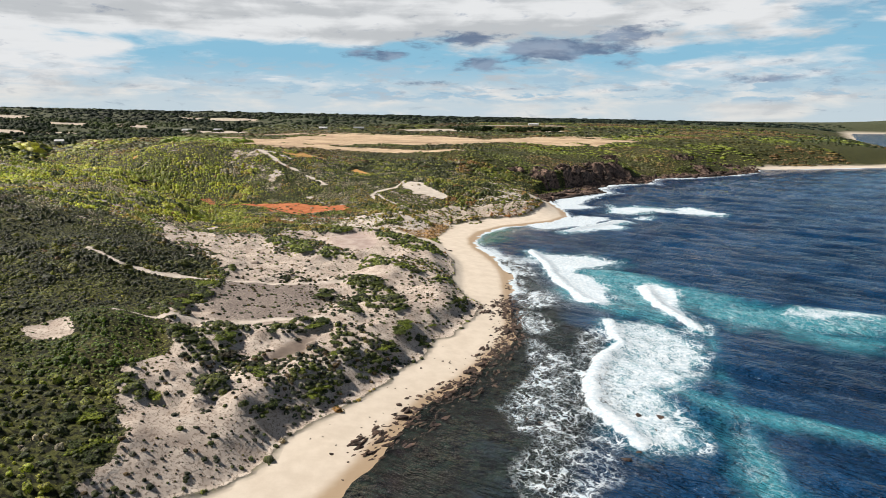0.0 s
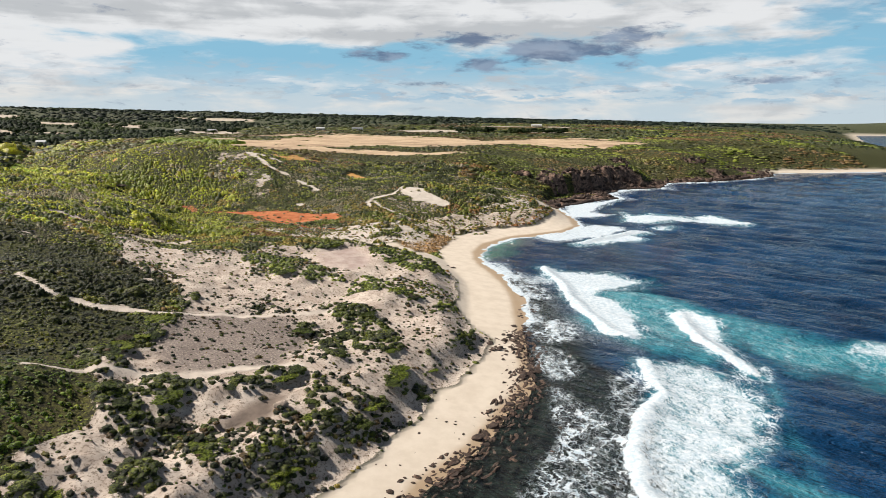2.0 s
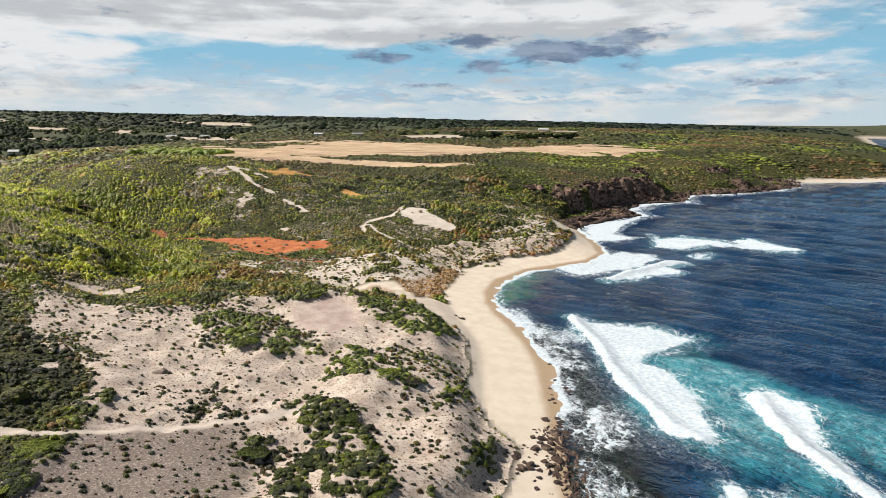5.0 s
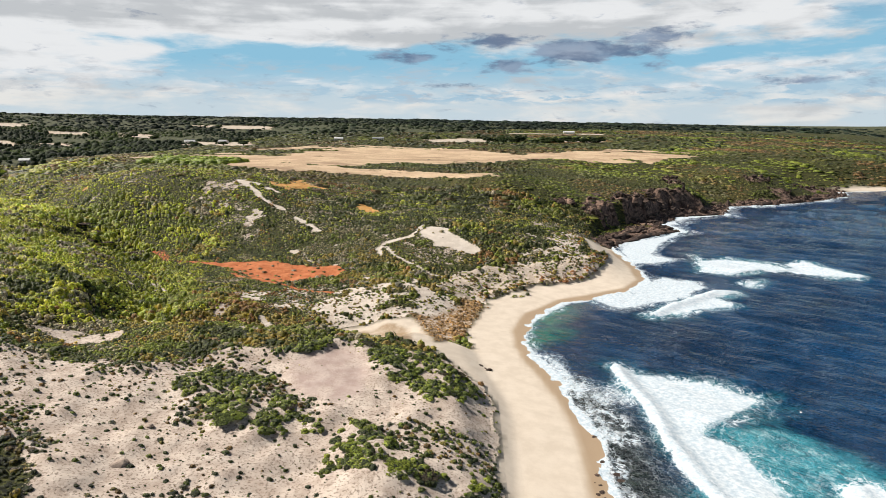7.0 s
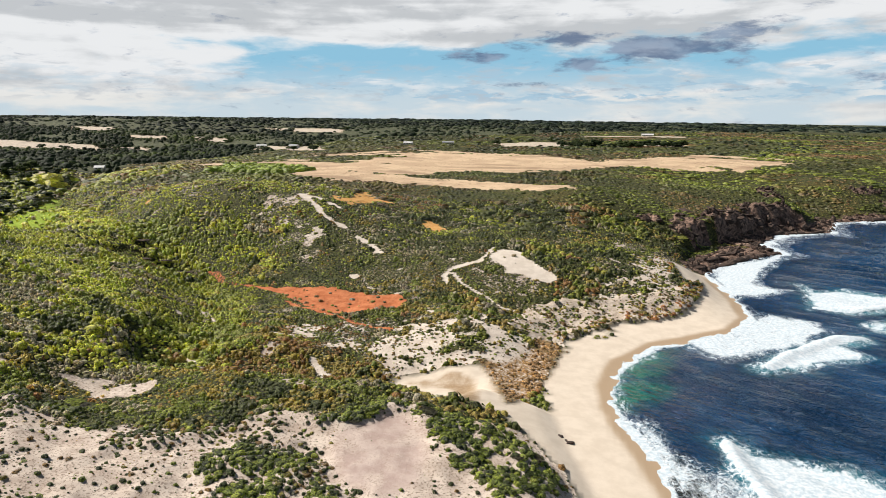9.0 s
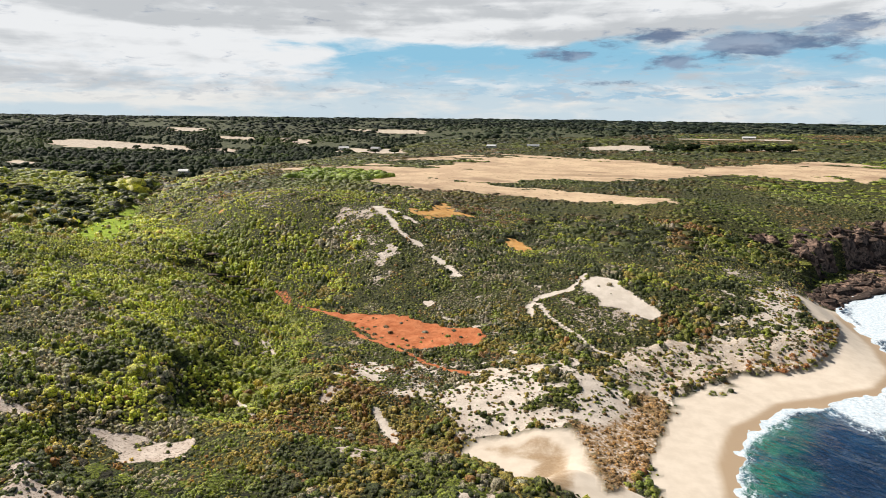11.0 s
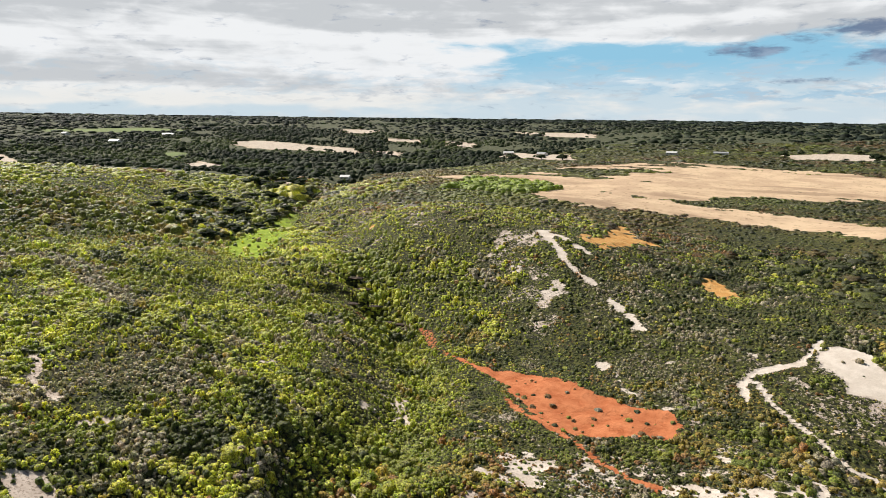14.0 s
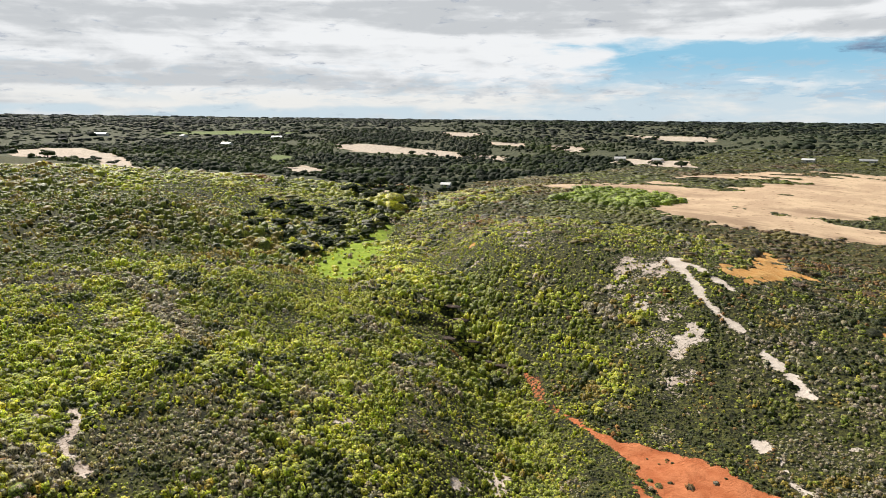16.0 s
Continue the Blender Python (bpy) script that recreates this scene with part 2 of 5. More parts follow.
# a close mat of bright bush behind the southern dune
GREEN_MAT = [(-97, 150), (-89, 163), (-86, 172), (-80, 172), (-72, 162), (-67, 149), (-68, 141), (-72, 134), (-86, 126), (-95, 132)]
# small blowouts of white sand on the north hill: x, y, radius
BLOWOUTS = [(-128, 508, 5), (-129, 514, 4), (-95, 467, 3.5), (-91, 461, 3), (-73, 469, 3.5), (-69, 463, 2.5), (-69, 448, 2), (-51, 457, 2.5), (-52, 418, 3), (-48, 489, 2.5), (-158, 553, 2.5), (-154, 522, 2.5),
            (-105, 506, 3.5), (-97, 503, 2.5), (-91, 499, 3), (-75, 477, 3), (-163, 543, 3), (-190, 548, 2.5), (20, 500, 3), (35, 515, 4), (48, 535, 4)]
# thin runnels of bare sand
RUNNELS = [[(-108, 393), (-94, 383)], [(-86, 376), (-69, 357)], [(-99, 407), (-91, 402)], [(-65, 402), (-51, 383)], [(-46, 387), (-35, 381)], [(-83, 410), (-76, 406)], [(-98, 470), (-94, 464), (-90, 465), (-86, 457), (-80, 454)],
           [(-135, 372), (-120, 362)], [(-44, 425), (-30, 418), (-18, 405)], [(-58, 430), (-48, 428)]]
# bright bush masses, the belt of dead shrubs and an old fence line on the west hill
BRIGHT = [[(-502, 544), (-459, 540), (-430, 575), (-394, 607), (-402, 664), (-427, 677), (-493, 649), (-534, 605)], [(-315, 547), (-332, 586), (-268, 531), (-251, 503), (-265, 500)],
          [(-309, 350), (-288, 384), (-231, 378), (-204, 357), (-211, 330), (-226, 320), (-290, 330)], [(-219, 379), (-237, 431), (-215, 449), (-182, 429), (-167, 378), (-189, 371)]]
DEAD_BELT = [(-330, 345), (-305, 355), (-307, 373), (-293, 389), (-270, 389), (-236, 381)]
FENCE_LINE = [(-577, 518), (-474, 451), (-408, 412), (-372, 380)]
BROWN = [(-6, 416), (-2, 419), (4, 411), (3, 398), (0, 386), (-3, 374), (-6, 366), (-8, 360), (-12, 347), (-15, 344), (-17, 361), (-21, 374), (-24, 380), (-26, 385), (-19, 385), (-13, 392), (-8, 401)]
# a damp, algae-stained pool bed and the strip of tussocky sand above the bay's beach
STAIN = [(-48, 367), (-42, 369), (-36, 372), (-32, 373), (-27, 370), (-23, 347), (-23, 337), (-18, 330), (-14, 318), (-20, 321), (-27, 333), (-34, 356), (-34, 364), (-38, 365), (-42, 363)]
FORE_STRIP = [(4, 417), (8, 422), (17, 433), (24, 439), (33, 448), (47, 453), (55, 459), (63, 466), (73, 488), (82, 520), (74, 508), (61, 484), (46, 476), (32, 469), (18, 463), (8, 460), (-8, 450), (-19, 420)]
FORE = [(-62, 378), (-92, 388), (-100, 402), (-72, 410), (-40, 418), (-10, 430), (7, 450), (34, 482), (50, 520), (62, 552), (84, 556), (84, 512), (73, 474), (33, 449), (4, 424), (0, 385), (-12, 352), (-40, 362)]
MEADOW = [(-316, 498), (-366, 579), (-376, 616), (-315, 547), (-272, 482), (-290, 474)]
THICKET = [(-449, 565), (-425, 637), (-417, 694), (-371, 590), (-326, 512), (-332, 473)]
FIELD_BUSHES = [(-297, 724), (-255, 722), (-226, 765), (-261, 819), (-294, 825), (-318, 807)]
FIELD = [(-380, 800), (-341, 857), (-310, 876), (-299, 1001), (-254, 1059), (-217, 1111), (-135, 1125), (-75, 1105), (-3, 1089), (65, 986), (83, 1034), (147, 1078), (238, 1189), (288, 1143), (334, 1123), (293, 1043), (236, 965), (185, 959), (95, 957), (60, 921), (8, 865), (-38, 838), (-84, 830), (-110, 785), (-150, 768), (-229, 790), (-290, 800)]
STRIP = [(-240, 750), (-229, 798), (-174, 769), (-139, 758), (-95, 750), (-54, 747), (-13, 737), (22, 685), (-4, 668), (-30, 684), (-59, 701), (-98, 708), (-137, 705), (-174, 698), (-206, 704)]
FOREST = [(-430, 730), (-560, 650), (-640, 610), (-1200, 560), (-5200, 400), (-5200, 5200), (5200, 5200), (5200, 3700), (2420, 3560), (1500, 2900), (500, 2150), (100, 1950), (-150, 1650), (-380, 1450), (-400, 1250), (-430, 960), (-440, 880)]
# paddocks and clearings among the woods
PADDOCKS = [[(-1010, 1132), (-991, 1191), (-911, 1213), (-778, 1231), (-724, 1167), (-780, 1168), (-835, 1128), (-907, 1081)], [(-749, 1225), (-668, 1214), (-632, 1151), (-698, 1172)], [(-859, 1398), (-770, 1414), (-721, 1357), (-787, 1355)],
            [(-706, 1421), (-615, 1395), (-582, 1307), (-657, 1345)], [(-695, 1736), (-496, 1768), (-457, 1618), (-574, 1620)], [(-466, 1180), (-480, 1253), (-441, 1235), (-369, 1221), (-322, 1110), (-381, 1131)], [(-695, 767), (-735, 838), (-645, 798), (-565, 714), (-597, 707)]]
PADDOCKS_FAR = [[(-466, 669), (-445, 696), (-433, 672), (-450, 659)], [(-1063, 1531), (-965, 1570), (-915, 1454), (-982, 1440)], [(-88, 1377), (-16, 1474), (43, 1454), (35, 1312), (-18, 1303), (-69, 1298)],
                [(-1160, 641), (-1197, 700), (-1166, 745), (-955, 699), (-660, 585), (-661, 565), (-881, 637), (-1007, 589)], [(90, 1740), (320, 1770), (330, 1715), (100, 1700)], [(150, 1420), (260, 1450), (270, 1400), (160, 1385)]]
GREEN_PADDOCKS = [[(-1506, 1063), (-1419, 1250), (-1302, 1278), (-1245, 1231), (-1436, 1023)], [(-867, 854), (-897, 939), (-859, 923), (-794, 825)]]
HEADLAND = [(77, 657), (136, 728), (191, 744), (226, 735), (186, 700), (152, 660), (162, 634), (140, 620), (118, 596), (96, 560), (84, 575), (98, 618)]
SHELF = [(89, 556), (112, 585), (166, 630), (160, 664), (184, 704), (232, 727), (199, 726), (162, 697), (130, 668), (108, 642), (92, 612), (84, 585)]
OUTCROPS = [(215, 850, 9, 6, 20), (198, 775, 10, 6, 30), (315, 868, 15, 6, 20), (335, 845, 12, 5, 10), (70, 640, 8, 5, 0), (395, 900, 20, 6, 30), (480, 962, 20, 7, 5)]


# ---- arithmetic on the plan ----
def line_gap(x, y, pts):
    """Distance to an open line, and how far along it the nearest place lies."""
    best, along = np.full(x.shape, 1e18), np.zeros(x.shape)
    for i in range(len(pts) - 1):
        (ax, ay), (bx, by) = pts[i], pts[i + 1]
        ux, uy = bx - ax, by - ay
        k = np.clip(((x - ax) * ux + (y - ay) * uy) / (ux * ux + uy * uy), 0, 1)
        g = (x - ax - k * ux) ** 2 + (y - ay - k * uy) ** 2
        near = g < best - 1e-9
        best, along = np.where(near, g, best), np.where(near, i + k, along)
    return np.sqrt(best), along


def within(x, y, pts):
    r, j = np.zeros(x.shape, bool), len(pts) - 1
    for i in range(len(pts)):
        (ax, ay), (bx, by) = pts[i], pts[j]
        r ^= ((ay > y) != (by > y)) & (x < (bx - ax) * (y - ay) / (by - ay + 1e-12) + ax)
        j = i
    return r


def outline(x, y, pts):
    """Signed distance to a closed outline, positive inside."""
    out = np.full(x.shape, -999.0)
    xs, ys = [p[0] for p in pts], [p[1] for p in pts]
    m = (x > min(xs) - 40) & (x < max(xs) + 40) & (y > min(ys) - 40) & (y < max(ys) + 40)
    if m.any():
        g, _ = line_gap(x[m], y[m], list(pts) + [pts[0]])
        out[m] = np.where(within(x[m], y[m], pts), g, -g)
    return out


def oval(x, y, o):
    c, s = math.cos(radians(o[4])), math.sin(radians(o[4]))
    u, v = (x - o[0]) * c + (y - o[1]) * s, -(x - o[0]) * s + (y - o[1]) * c
    return 1 - np.maximum(np.abs(u) / o[2], np.abs(v) / o[3])


def step(a, b, v):
    t = np.clip((v - a) / (b - a), 0, 1)
    return t * t * (3 - 2 * t)


def grain(x, y, seed=0):
    """Smooth value noise on a unit lattice, 0 to 1."""
    ix, iy = np.floor(x).astype(np.int64), np.floor(y).astype(np.int64)
    fx, fy = x - ix, y - iy
    fx, fy = fx * fx * (3 - 2 * fx), fy * fy * (3 - 2 * fy)

    def h(a, b):
        n = (a * 374761393 + b * 668265263 + seed * 974634777) & 0xFFFFFFFF
        n = ((n ^ (n >> 13)) * 1274126177) & 0xFFFFFFFF
        n = ((n ^ (n >> 16)) * 2246822519) & 0xFFFFFFFF
        return (n ^ (n >> 15)) / 4294967295.0
    return (h(ix, iy) * (1 - fx) + h(ix + 1, iy) * fx) * (1 - fy) + (h(ix, iy + 1) * (1 - fx) + h(ix + 1, iy + 1) * fx) * fy


def fbm(x, y, size, octaves=4, seed=0, rough=0.5):
    """Layered noise, about -1 to 1, of the given size in metres."""
    out, amp, norm = 0.0, 1.0, 0.0
    for o in range(octaves):
        c, s = math.cos(0.6 * o + 0.3), math.sin(0.6 * o + 0.3)
        k = 2 ** o / size
        out = out + amp * (2 * grain((x * c - y * s) * k + 17 * o, (x * s + y * c) * k - 9 * o, seed + o) - 1)
        norm, amp = norm + amp, amp * rough
    return out / norm * 1.5


def shore(x, y):
    """Distance inland from the waterline, negative at sea."""
    g, _ = line_gap(x, y, COAST)
    return np.where(within(x, y, COAST + [(4800, 5200), (-5200, 5200), (-5200, -4200)]), g, -g)


def behind_toe(x, y):
    g, _ = line_gap(x, y, TOE)
    inside = within(x, y, TOE + [(-5000, 300), (-5000, -5000), (-300, -5000)])
    return np.where(inside, g, -g)


def far_ridges(x, y):
    r, a = np.hypot(x, y), np.degrees(np.arctan2(x, y))
    near = np.interp(a, [-110, -70, -35, -8, 20, 32, 60], [88, 88, 88, 74, 60, 52, 52])
    far = np.interp(a, [-110, -70, -50, -35, 0, 25, 30, 33, 36, 50], [112, 112, 98, 90, 78, 60, 60, 70, 100, 104])
    return (near - 52) * step(1300, 2500, r) + (far - near) * step(2900, 4600, r)


def survey(x, y):
    """Height of the land and what covers it, at arrays of places."""
    d, s = shore(x, y), behind_toe(x, y)
    wob = fbm(x, y, 14, 4, 3)
    fine = fbm(x, y, 5, 3, 8)
    sw = np.where(s > -90, s + 2.2 * wob + 0.8 * fine, s)
    lift = np.maximum(step(0, 15, sw), step(-85, -210, x))
    sw = np.maximum(sw, np.clip(3 * (-85 - x), -99, 900))
    g, along = line_gap(x, y, GULLY)
    bed, along = along, np.maximum(along - 3, 0)
    c = np.clip(d - 20, 0, None)
    h = np.where(d > 0, 0.11 * np.clip(d, 0, 26), np.maximum(0.05 * d, -6.0))
    h = h + 14 * (1 - np.exp(-c / 60)) + 24 * (1 - np.exp(-c / 250)) + 14 * (1 - np.exp(-c / 1000)) + 3.2 * lift
    h = h - 7.5 * np.exp(-(g / (9 + 1.2 * along)) ** 2) * step(1.5, 5, along) - 2.4 * np.exp(-(g / 11) ** 2) * step(3.5, 5, along) * step(10, 8, along)
    floor = np.interp(bed, [0, 1, 2, 3, 4, 5, 6, 7, 8, 9], [1.6, 2.0, 2.8, 4.4, 5.5, 6.3, 7.2, 8.2, 9.0, 10.0])
    fade = step(0, 24, d) * np.where(y < 352, step(-3, 20, sw) * 0.9 + 0.1, 1)
    forms = np.zeros(x.shape)
    for a, b, r, v in DUNE_FORMS + WEST_HILL + NORTH_HILL:
        forms += v * np.exp(-0.5 * ((x - a) ** 2 + (y - b) ** 2) / r ** 2)
    h = h + fade * forms + far_ridges(x, y) * step(0, 300, d)
    cut = step(27, 2, g + 2.5 * wob) * step(9, 7.5, bed) * step(0.0, 0.5, bed)
    h = h * (1 - cut) + np.minimum(h, floor) * cut
    h = np.where(d > 0, np.maximum(h, np.minimum(0.085 * d, 2.4)), h)
    m = {}
    fray = fbm(x, y, 3.2, 2, 18)
    ragged = 2.4 * wob + 1.8 * fine + 1.2 * fray
    dune = step(-4, 4, outline(x, y, DUNE) + ragged) * (1 - step(-2, 1, outline(x, y, GREEN_MAT) + 0.5 * ragged))
    beach = np.where(y < 352, 1 - step(-1, 1.5, sw), 1 - step(20, 26, d + ragged * np.where(y > 440, 1, 2.2))) * (y < 556) * step(590, 560, y)
    creek = outline(x, y, [(-54, 362), (-51, 371), (-44, 374), (-25, 380), (-18, 368), (-8, 340), (-20, 338), (-44, 352)])
    beach = np.maximum(beach, step(-2, 1, creek + 0.4 * ragged)) * (1 - 0.9 * step(-1, 1, outline(x, y, BROWN) + 0.3 * ragged))
    strip_edge = step(-0.8, 0.8, outline(x, y, FORE_STRIP) + 0.7 * fine + 0.6 * fray)
    beach = beach * (1 - strip_edge)
    stain = np.clip(0.75 + 0.9 * fine, 0.2, 1) * step(-1.5, 1, outline(x, y, STAIN) + 0.4 * ragged)
    cove = (1 - step(14, 22, d + ragged)) * step(440, 470, x) * step(930, 960, y)
    beach = np.maximum(beach, cove)
    foot = line_gap(x, y, [(94, 622), (108, 641), (130, 666), (164, 698), (199, 726)])[0]
    rock = np.maximum.reduce([step(18, 9, foot + 3 * ragged) * step(0, 6, d) * step(-0.30, 0.0, fbm(x, y, 17, 3, 59) + 0.004 * (x - 110)), step(-4, 3, outline(x, y, HEADLAND) + 1.5 * ragged) * np.maximum(step(0.0, 0.3, fbm(x, y, 22, 4, 53, 0.6) + 0.008 * (x - 150)), step(20, 10, d)), (1 - step(7 + 3 * step(190, 150, x), 16 + 3 * step(190, 150, x), d + 1.8 * ragged)) * step(552, 566, y) * (1 - cove) * step(1500, 1200, y)]
                             + [step(-0.35, 0.2, oval(x, y, o) + 0.10 * ragged) for o in OUTCROPS])
    fore = np.maximum(step(-6, 4, outline(x, y, FORE) + 1.6 * ragged), strip_edge)
    m["beach"], m["rock"] = beach, rock * (1 - beach)
    white = np.maximum.reduce([step(-1.0, 1.0, outline(x, y, WHITE) - 0.6 + 0.6 * ragged), step(1.2, 0.4, line_gap(x, y, WHITE_PATH)[0] - 0.03 * np.clip(y - 480, 0, 25) + 0.4 * ragged),
                               0.95 * step(3.6, 1.2, line_gap(x, y, STREAK)[0] + 0.03 * (x + 154) + 0.8 * fray + 0.8 * fine), 0.9 * step(4.2, 1.0, line_gap(x, y, STREAK_BAND)[0] + 0.06 * (x + 150) + 1.3 * fray + 1.3 * fine),
                               0.9 * step(2.0, 0.4, line_gap(x, y, STREAK_LOW)[0] + 1.8 * fray + 1.0 * fine), step(1.25, 0.6, line_gap(x, y, TRAIL)[0] + 0.15 * fine)]
                              + [0.64 * step(r * 1.2, r * 0.3, np.hypot(x - a, (y - b) * 0.8) + 1.6 * ragged) * step(-0.45, 0.05, fray) for a, b, r in BLOWOUTS] + [0.75 * step(1.4, 0.3, line_gap(x, y, k)[0] + 0.5 * ragged) for k in RUNNELS])
    thin = np.maximum.reduce([0.9 * step(85, 25, np.hypot(x + 135, (y - 525) * 1.1)), 0.6 * step(95, 30, np.hypot(x - 5, (y - 485) * 1.2)), step(45, 15, np.hypot(x - 62, y - 550)),
                              0.55 * step(90, 30, np.hypot(x + 235, y - 575)), 0.7 * step(60, 20, np.hypot(x + 60, y - 415)), 0.35 * step(70, 30, np.hypot(x + 190, y - 325))])
    m["open"] = thin * step(-0.15, 0.45, fbm(x, y, 22, 4, 21, 0.6))
    speck = np.maximum(step(0.12, 0.50, fbm(x, y, 7, 4, 22, 0.65)) * m["open"], step(0.66, 0.78, fbm(x, y, 11, 4, 31, 0.6)) * step(140, 60, np.hypot(x + 150, y - 330)))
    hollow = step(-2, 1, outline(x, y, [(-139, 318), (-133, 323), (-117, 325), (-111, 320), (-124, 314)]) - 0.5 + 1.2 * ragged)
    hollow = np.maximum(hollow, step(-1.5, 1, outline(x, y, [(-99, 147), (-93, 156), (-87, 147), (-93, 142)]) + 0.4 * ragged))
    hollow = np.maximum(hollow, 0.7 * step(2.2, 0.3, line_gap(x, y, [(-96, 204), (-86, 207), (-74, 213)])[0] + 1.2 * ragged))
    hollow = np.maximum.reduce([hollow, step(-1.5, 1, outline(x, y, [(-165, 309), (-161, 313), (-154, 312), (-148, 312), (-152, 307), (-159, 305)]) + 0.6 * ragged), step(-1.5, 1, outline(x, y, [(-139, 319), (-135, 321), (-129, 324), (-123, 325), (-130, 319)]) + 0.5 * ragged), step(3, 1, np.hypot(x + 95, y - 241) + 0.8 * ragged)])
    hollow = np.maximum(hollow, 0.8 * step(2.2, 0.6, line_gap(x, y, [(-218, 330), (-211, 334), (-211, 339), (-204, 336), (-200, 332), (-188, 331)])[0] + 0.5 * ragged))
    m["bald"] = np.maximum.reduce([dune * (1 - beach), white, 0.6 * speck, hollow, fore * np.maximum(step(-0.14, 0.10, fbm(x, y, 4.6, 4, 44, 0.7) + 0.5 * fbm(x, y, 16, 2, 45)), 0.9 * strip_edge * step(-0.45, -0.2, fbm(x, y, 4.6, 4, 44, 0.7)))]) * (1 - beach)
    m["sand"] = np.maximum.reduce([m["bald"], speck, 0.40 * step(0.15, 0.7, m["open"])]) * (1 - beach)
    m["white"] = white
    m["flat"] = step(-1.5, 1.0, outline(x, y, WET_FLAT) + 0.35 * ragged)
    m["track"] = np.maximum.reduce([step(1.7, 0.7, line_gap(x, y, k)[0] + 0.35 * fine + 0.2 * wob) for k in DUNE_TRACKS])
    m["orange"] = np.maximum.reduce([step(-1.2, 1.2, outline(x, y, ORANGE) + 0.45 * ragged), step(1.3, 0.4, line_gap(x, y, ORANGE_PATH)[0] + 0.25 * ragged), step(1.5, 0.5, line_gap(x, y, ORANGE_TAIL)[0] + 0.2 * ragged),
                                     0.52 * step(1.6, 0.3, line_gap(x, y, GULLY_PATH)[0] + 0.5 * ragged)])
    m["yellow"] = np.maximum(step(-3, 3, outline(x, y, YELLOW) - 0.5 + 1.3 * ragged + 3.5 * fray), np.maximum(0.7 * step(4, 1, np.hypot(x + 262, y - 560) + ragged), step(-2.5, 2.5, outline(x, y, ORANGE_SMALL) - 0.3 + 1.0 * ragged + 2.0 * fray)))
    m["stony"] = step(-3, 3, outline(x, y, STONY) + ragged)
    m["bowl"] = step(-2, 2, outline(x, y, BOWL) + 0.6 * ragged)
    m["brown"] = np.maximum(step(-2, 2, outline(x, y, BROWN) + 0.6 * ragged), np.maximum(0.35 * strip_edge, 0.48 * stain))
    m["meadow"] = step(-5, 4, outline(x, y, MEADOW) + ragged)
    m["thicket"] = step(-5, 5, outline(x, y, THICKET) + 2 * ragged)
    band = fbm(x * 0.35, y, 60, 4, 61, 0.6)
    field = step(-12, 6, outline(x, y, FIELD) + 4 * ragged) * (1 - 0.85 * step(0.42, 0.54, band))
    strip = step(-5, 3, outline(x, y, STRIP) + 3 * ragged)
    pad = np.zeros(x.shape)
    for o in PADDOCKS + PADDOCKS_FAR:
        pad = np.maximum(pad, step(-4, 6, outline(x, y, o) + 9 * fbm(x, y, 40, 4, 70, 0.6)))
    gpad = np.zeros(x.shape)
    for o in GREEN_PADDOCKS:
        gpad = np.maximum(gpad, step(-4, 4, outline(x, y, o) + 5 * fbm(x, y, 40, 3, 71)))
    m["field"] = np.maximum.reduce([field, strip, pad])
    m["green"] = gpad
    m["stony"] = np.maximum(m["stony"], pad)
    woods = step(-60, 60, outline(x, y, FOREST)) if x.size < 10 else np.where(within(x, y, FOREST), 1.0, 0.0)
    m["forest"] = woods * (1 - np.maximum(pad, gpad))
    m["fore"], m["dune"] = fore, dune
    m["patch"] = np.maximum.reduce([step(-1.0, 1.2, outline(x, y, k) + 0.55 * ragged + 1.2 * fbm(x, y, 6, 3, 47)) for k in PATCHES])
    m["wet"] = np.maximum(step(5.0, 2.0, d + 0.8 * wob) * step(560, 540, y), stain)
    m["d"], m["s"] = d, sw
    # relief: hummocks on the dunes, broken rock, uneven heath
    bare = np.maximum(m["bowl"], m["stony"])
    hum = dune * (1 - beach) * step(3, 18, sw) * (1 - 0.8 * bare)
    h = h + hum * (1.7 * fbm(x, y, 19, 3, 91) + 1.3 * np.abs(fbm(x, y, 9, 4, 95, 0.55)) + 0.25 * fine + 2.6 * step(184, 160, y) * (np.abs(fbm(x, y, 9, 4, 97, 0.6)) - 0.3))
    h = h + dune * (1 - beach) * step(2, 8, sw) * np.maximum.reduce([step(-3.0, 2.5, outline(x, y, k) + 0.5 * ragged) for k in PATCHES]) * (0.8 + 0.5 * wob) * (1 - 0.6 * step(184, 165, y))
    ridged = 1 - np.abs(fbm(x + 0.6 * y, y - 0.6 * x, 16, 5, 51, 0.6))
    edge = step(0, 10, d)
    h = h * (1 - 0.5 * step(205, 240, x) * step(1400, 1100, y) * step(90, 15, d) * edge)
    bluff = step(-10, 14, outline(x, y, HEADLAND))
    h = h + m["rock"] * edge * ((5.0 + 4.0 * bluff) * (ridged - 0.6) + 3.2 * fbm(x, y, 8, 4, 57, 0.6) + 0.6) + 2.5 * bluff * step(6, 22, d)
    h = h + (1 - beach) * (1 - m["sand"]) * (1 - m["rock"]) * step(8, 40, d) * (0.7 * fbm(x, y, 18, 3, 77) + 0.35 * fine) * (1 - m["field"])
    h = h + beach * (0.12 * wob + 0.05 * fine) + strip_edge * (0.9 + 1.1 * np.abs(fbm(x, y, 9, 3, 98)) + 0.4 * fine)
    h = h - 2.2 * step(4, 1, line_gap(x, y, FENCE_LINE)[0])
    shelf = np.maximum(step(-3, 4, outline(x, y, SHELF) + 0.6 * ragged), step(18, 8, d + 1.2 * ragged) * step(725, 740, y) * step(1300, 1000, y)) * (d > 0)
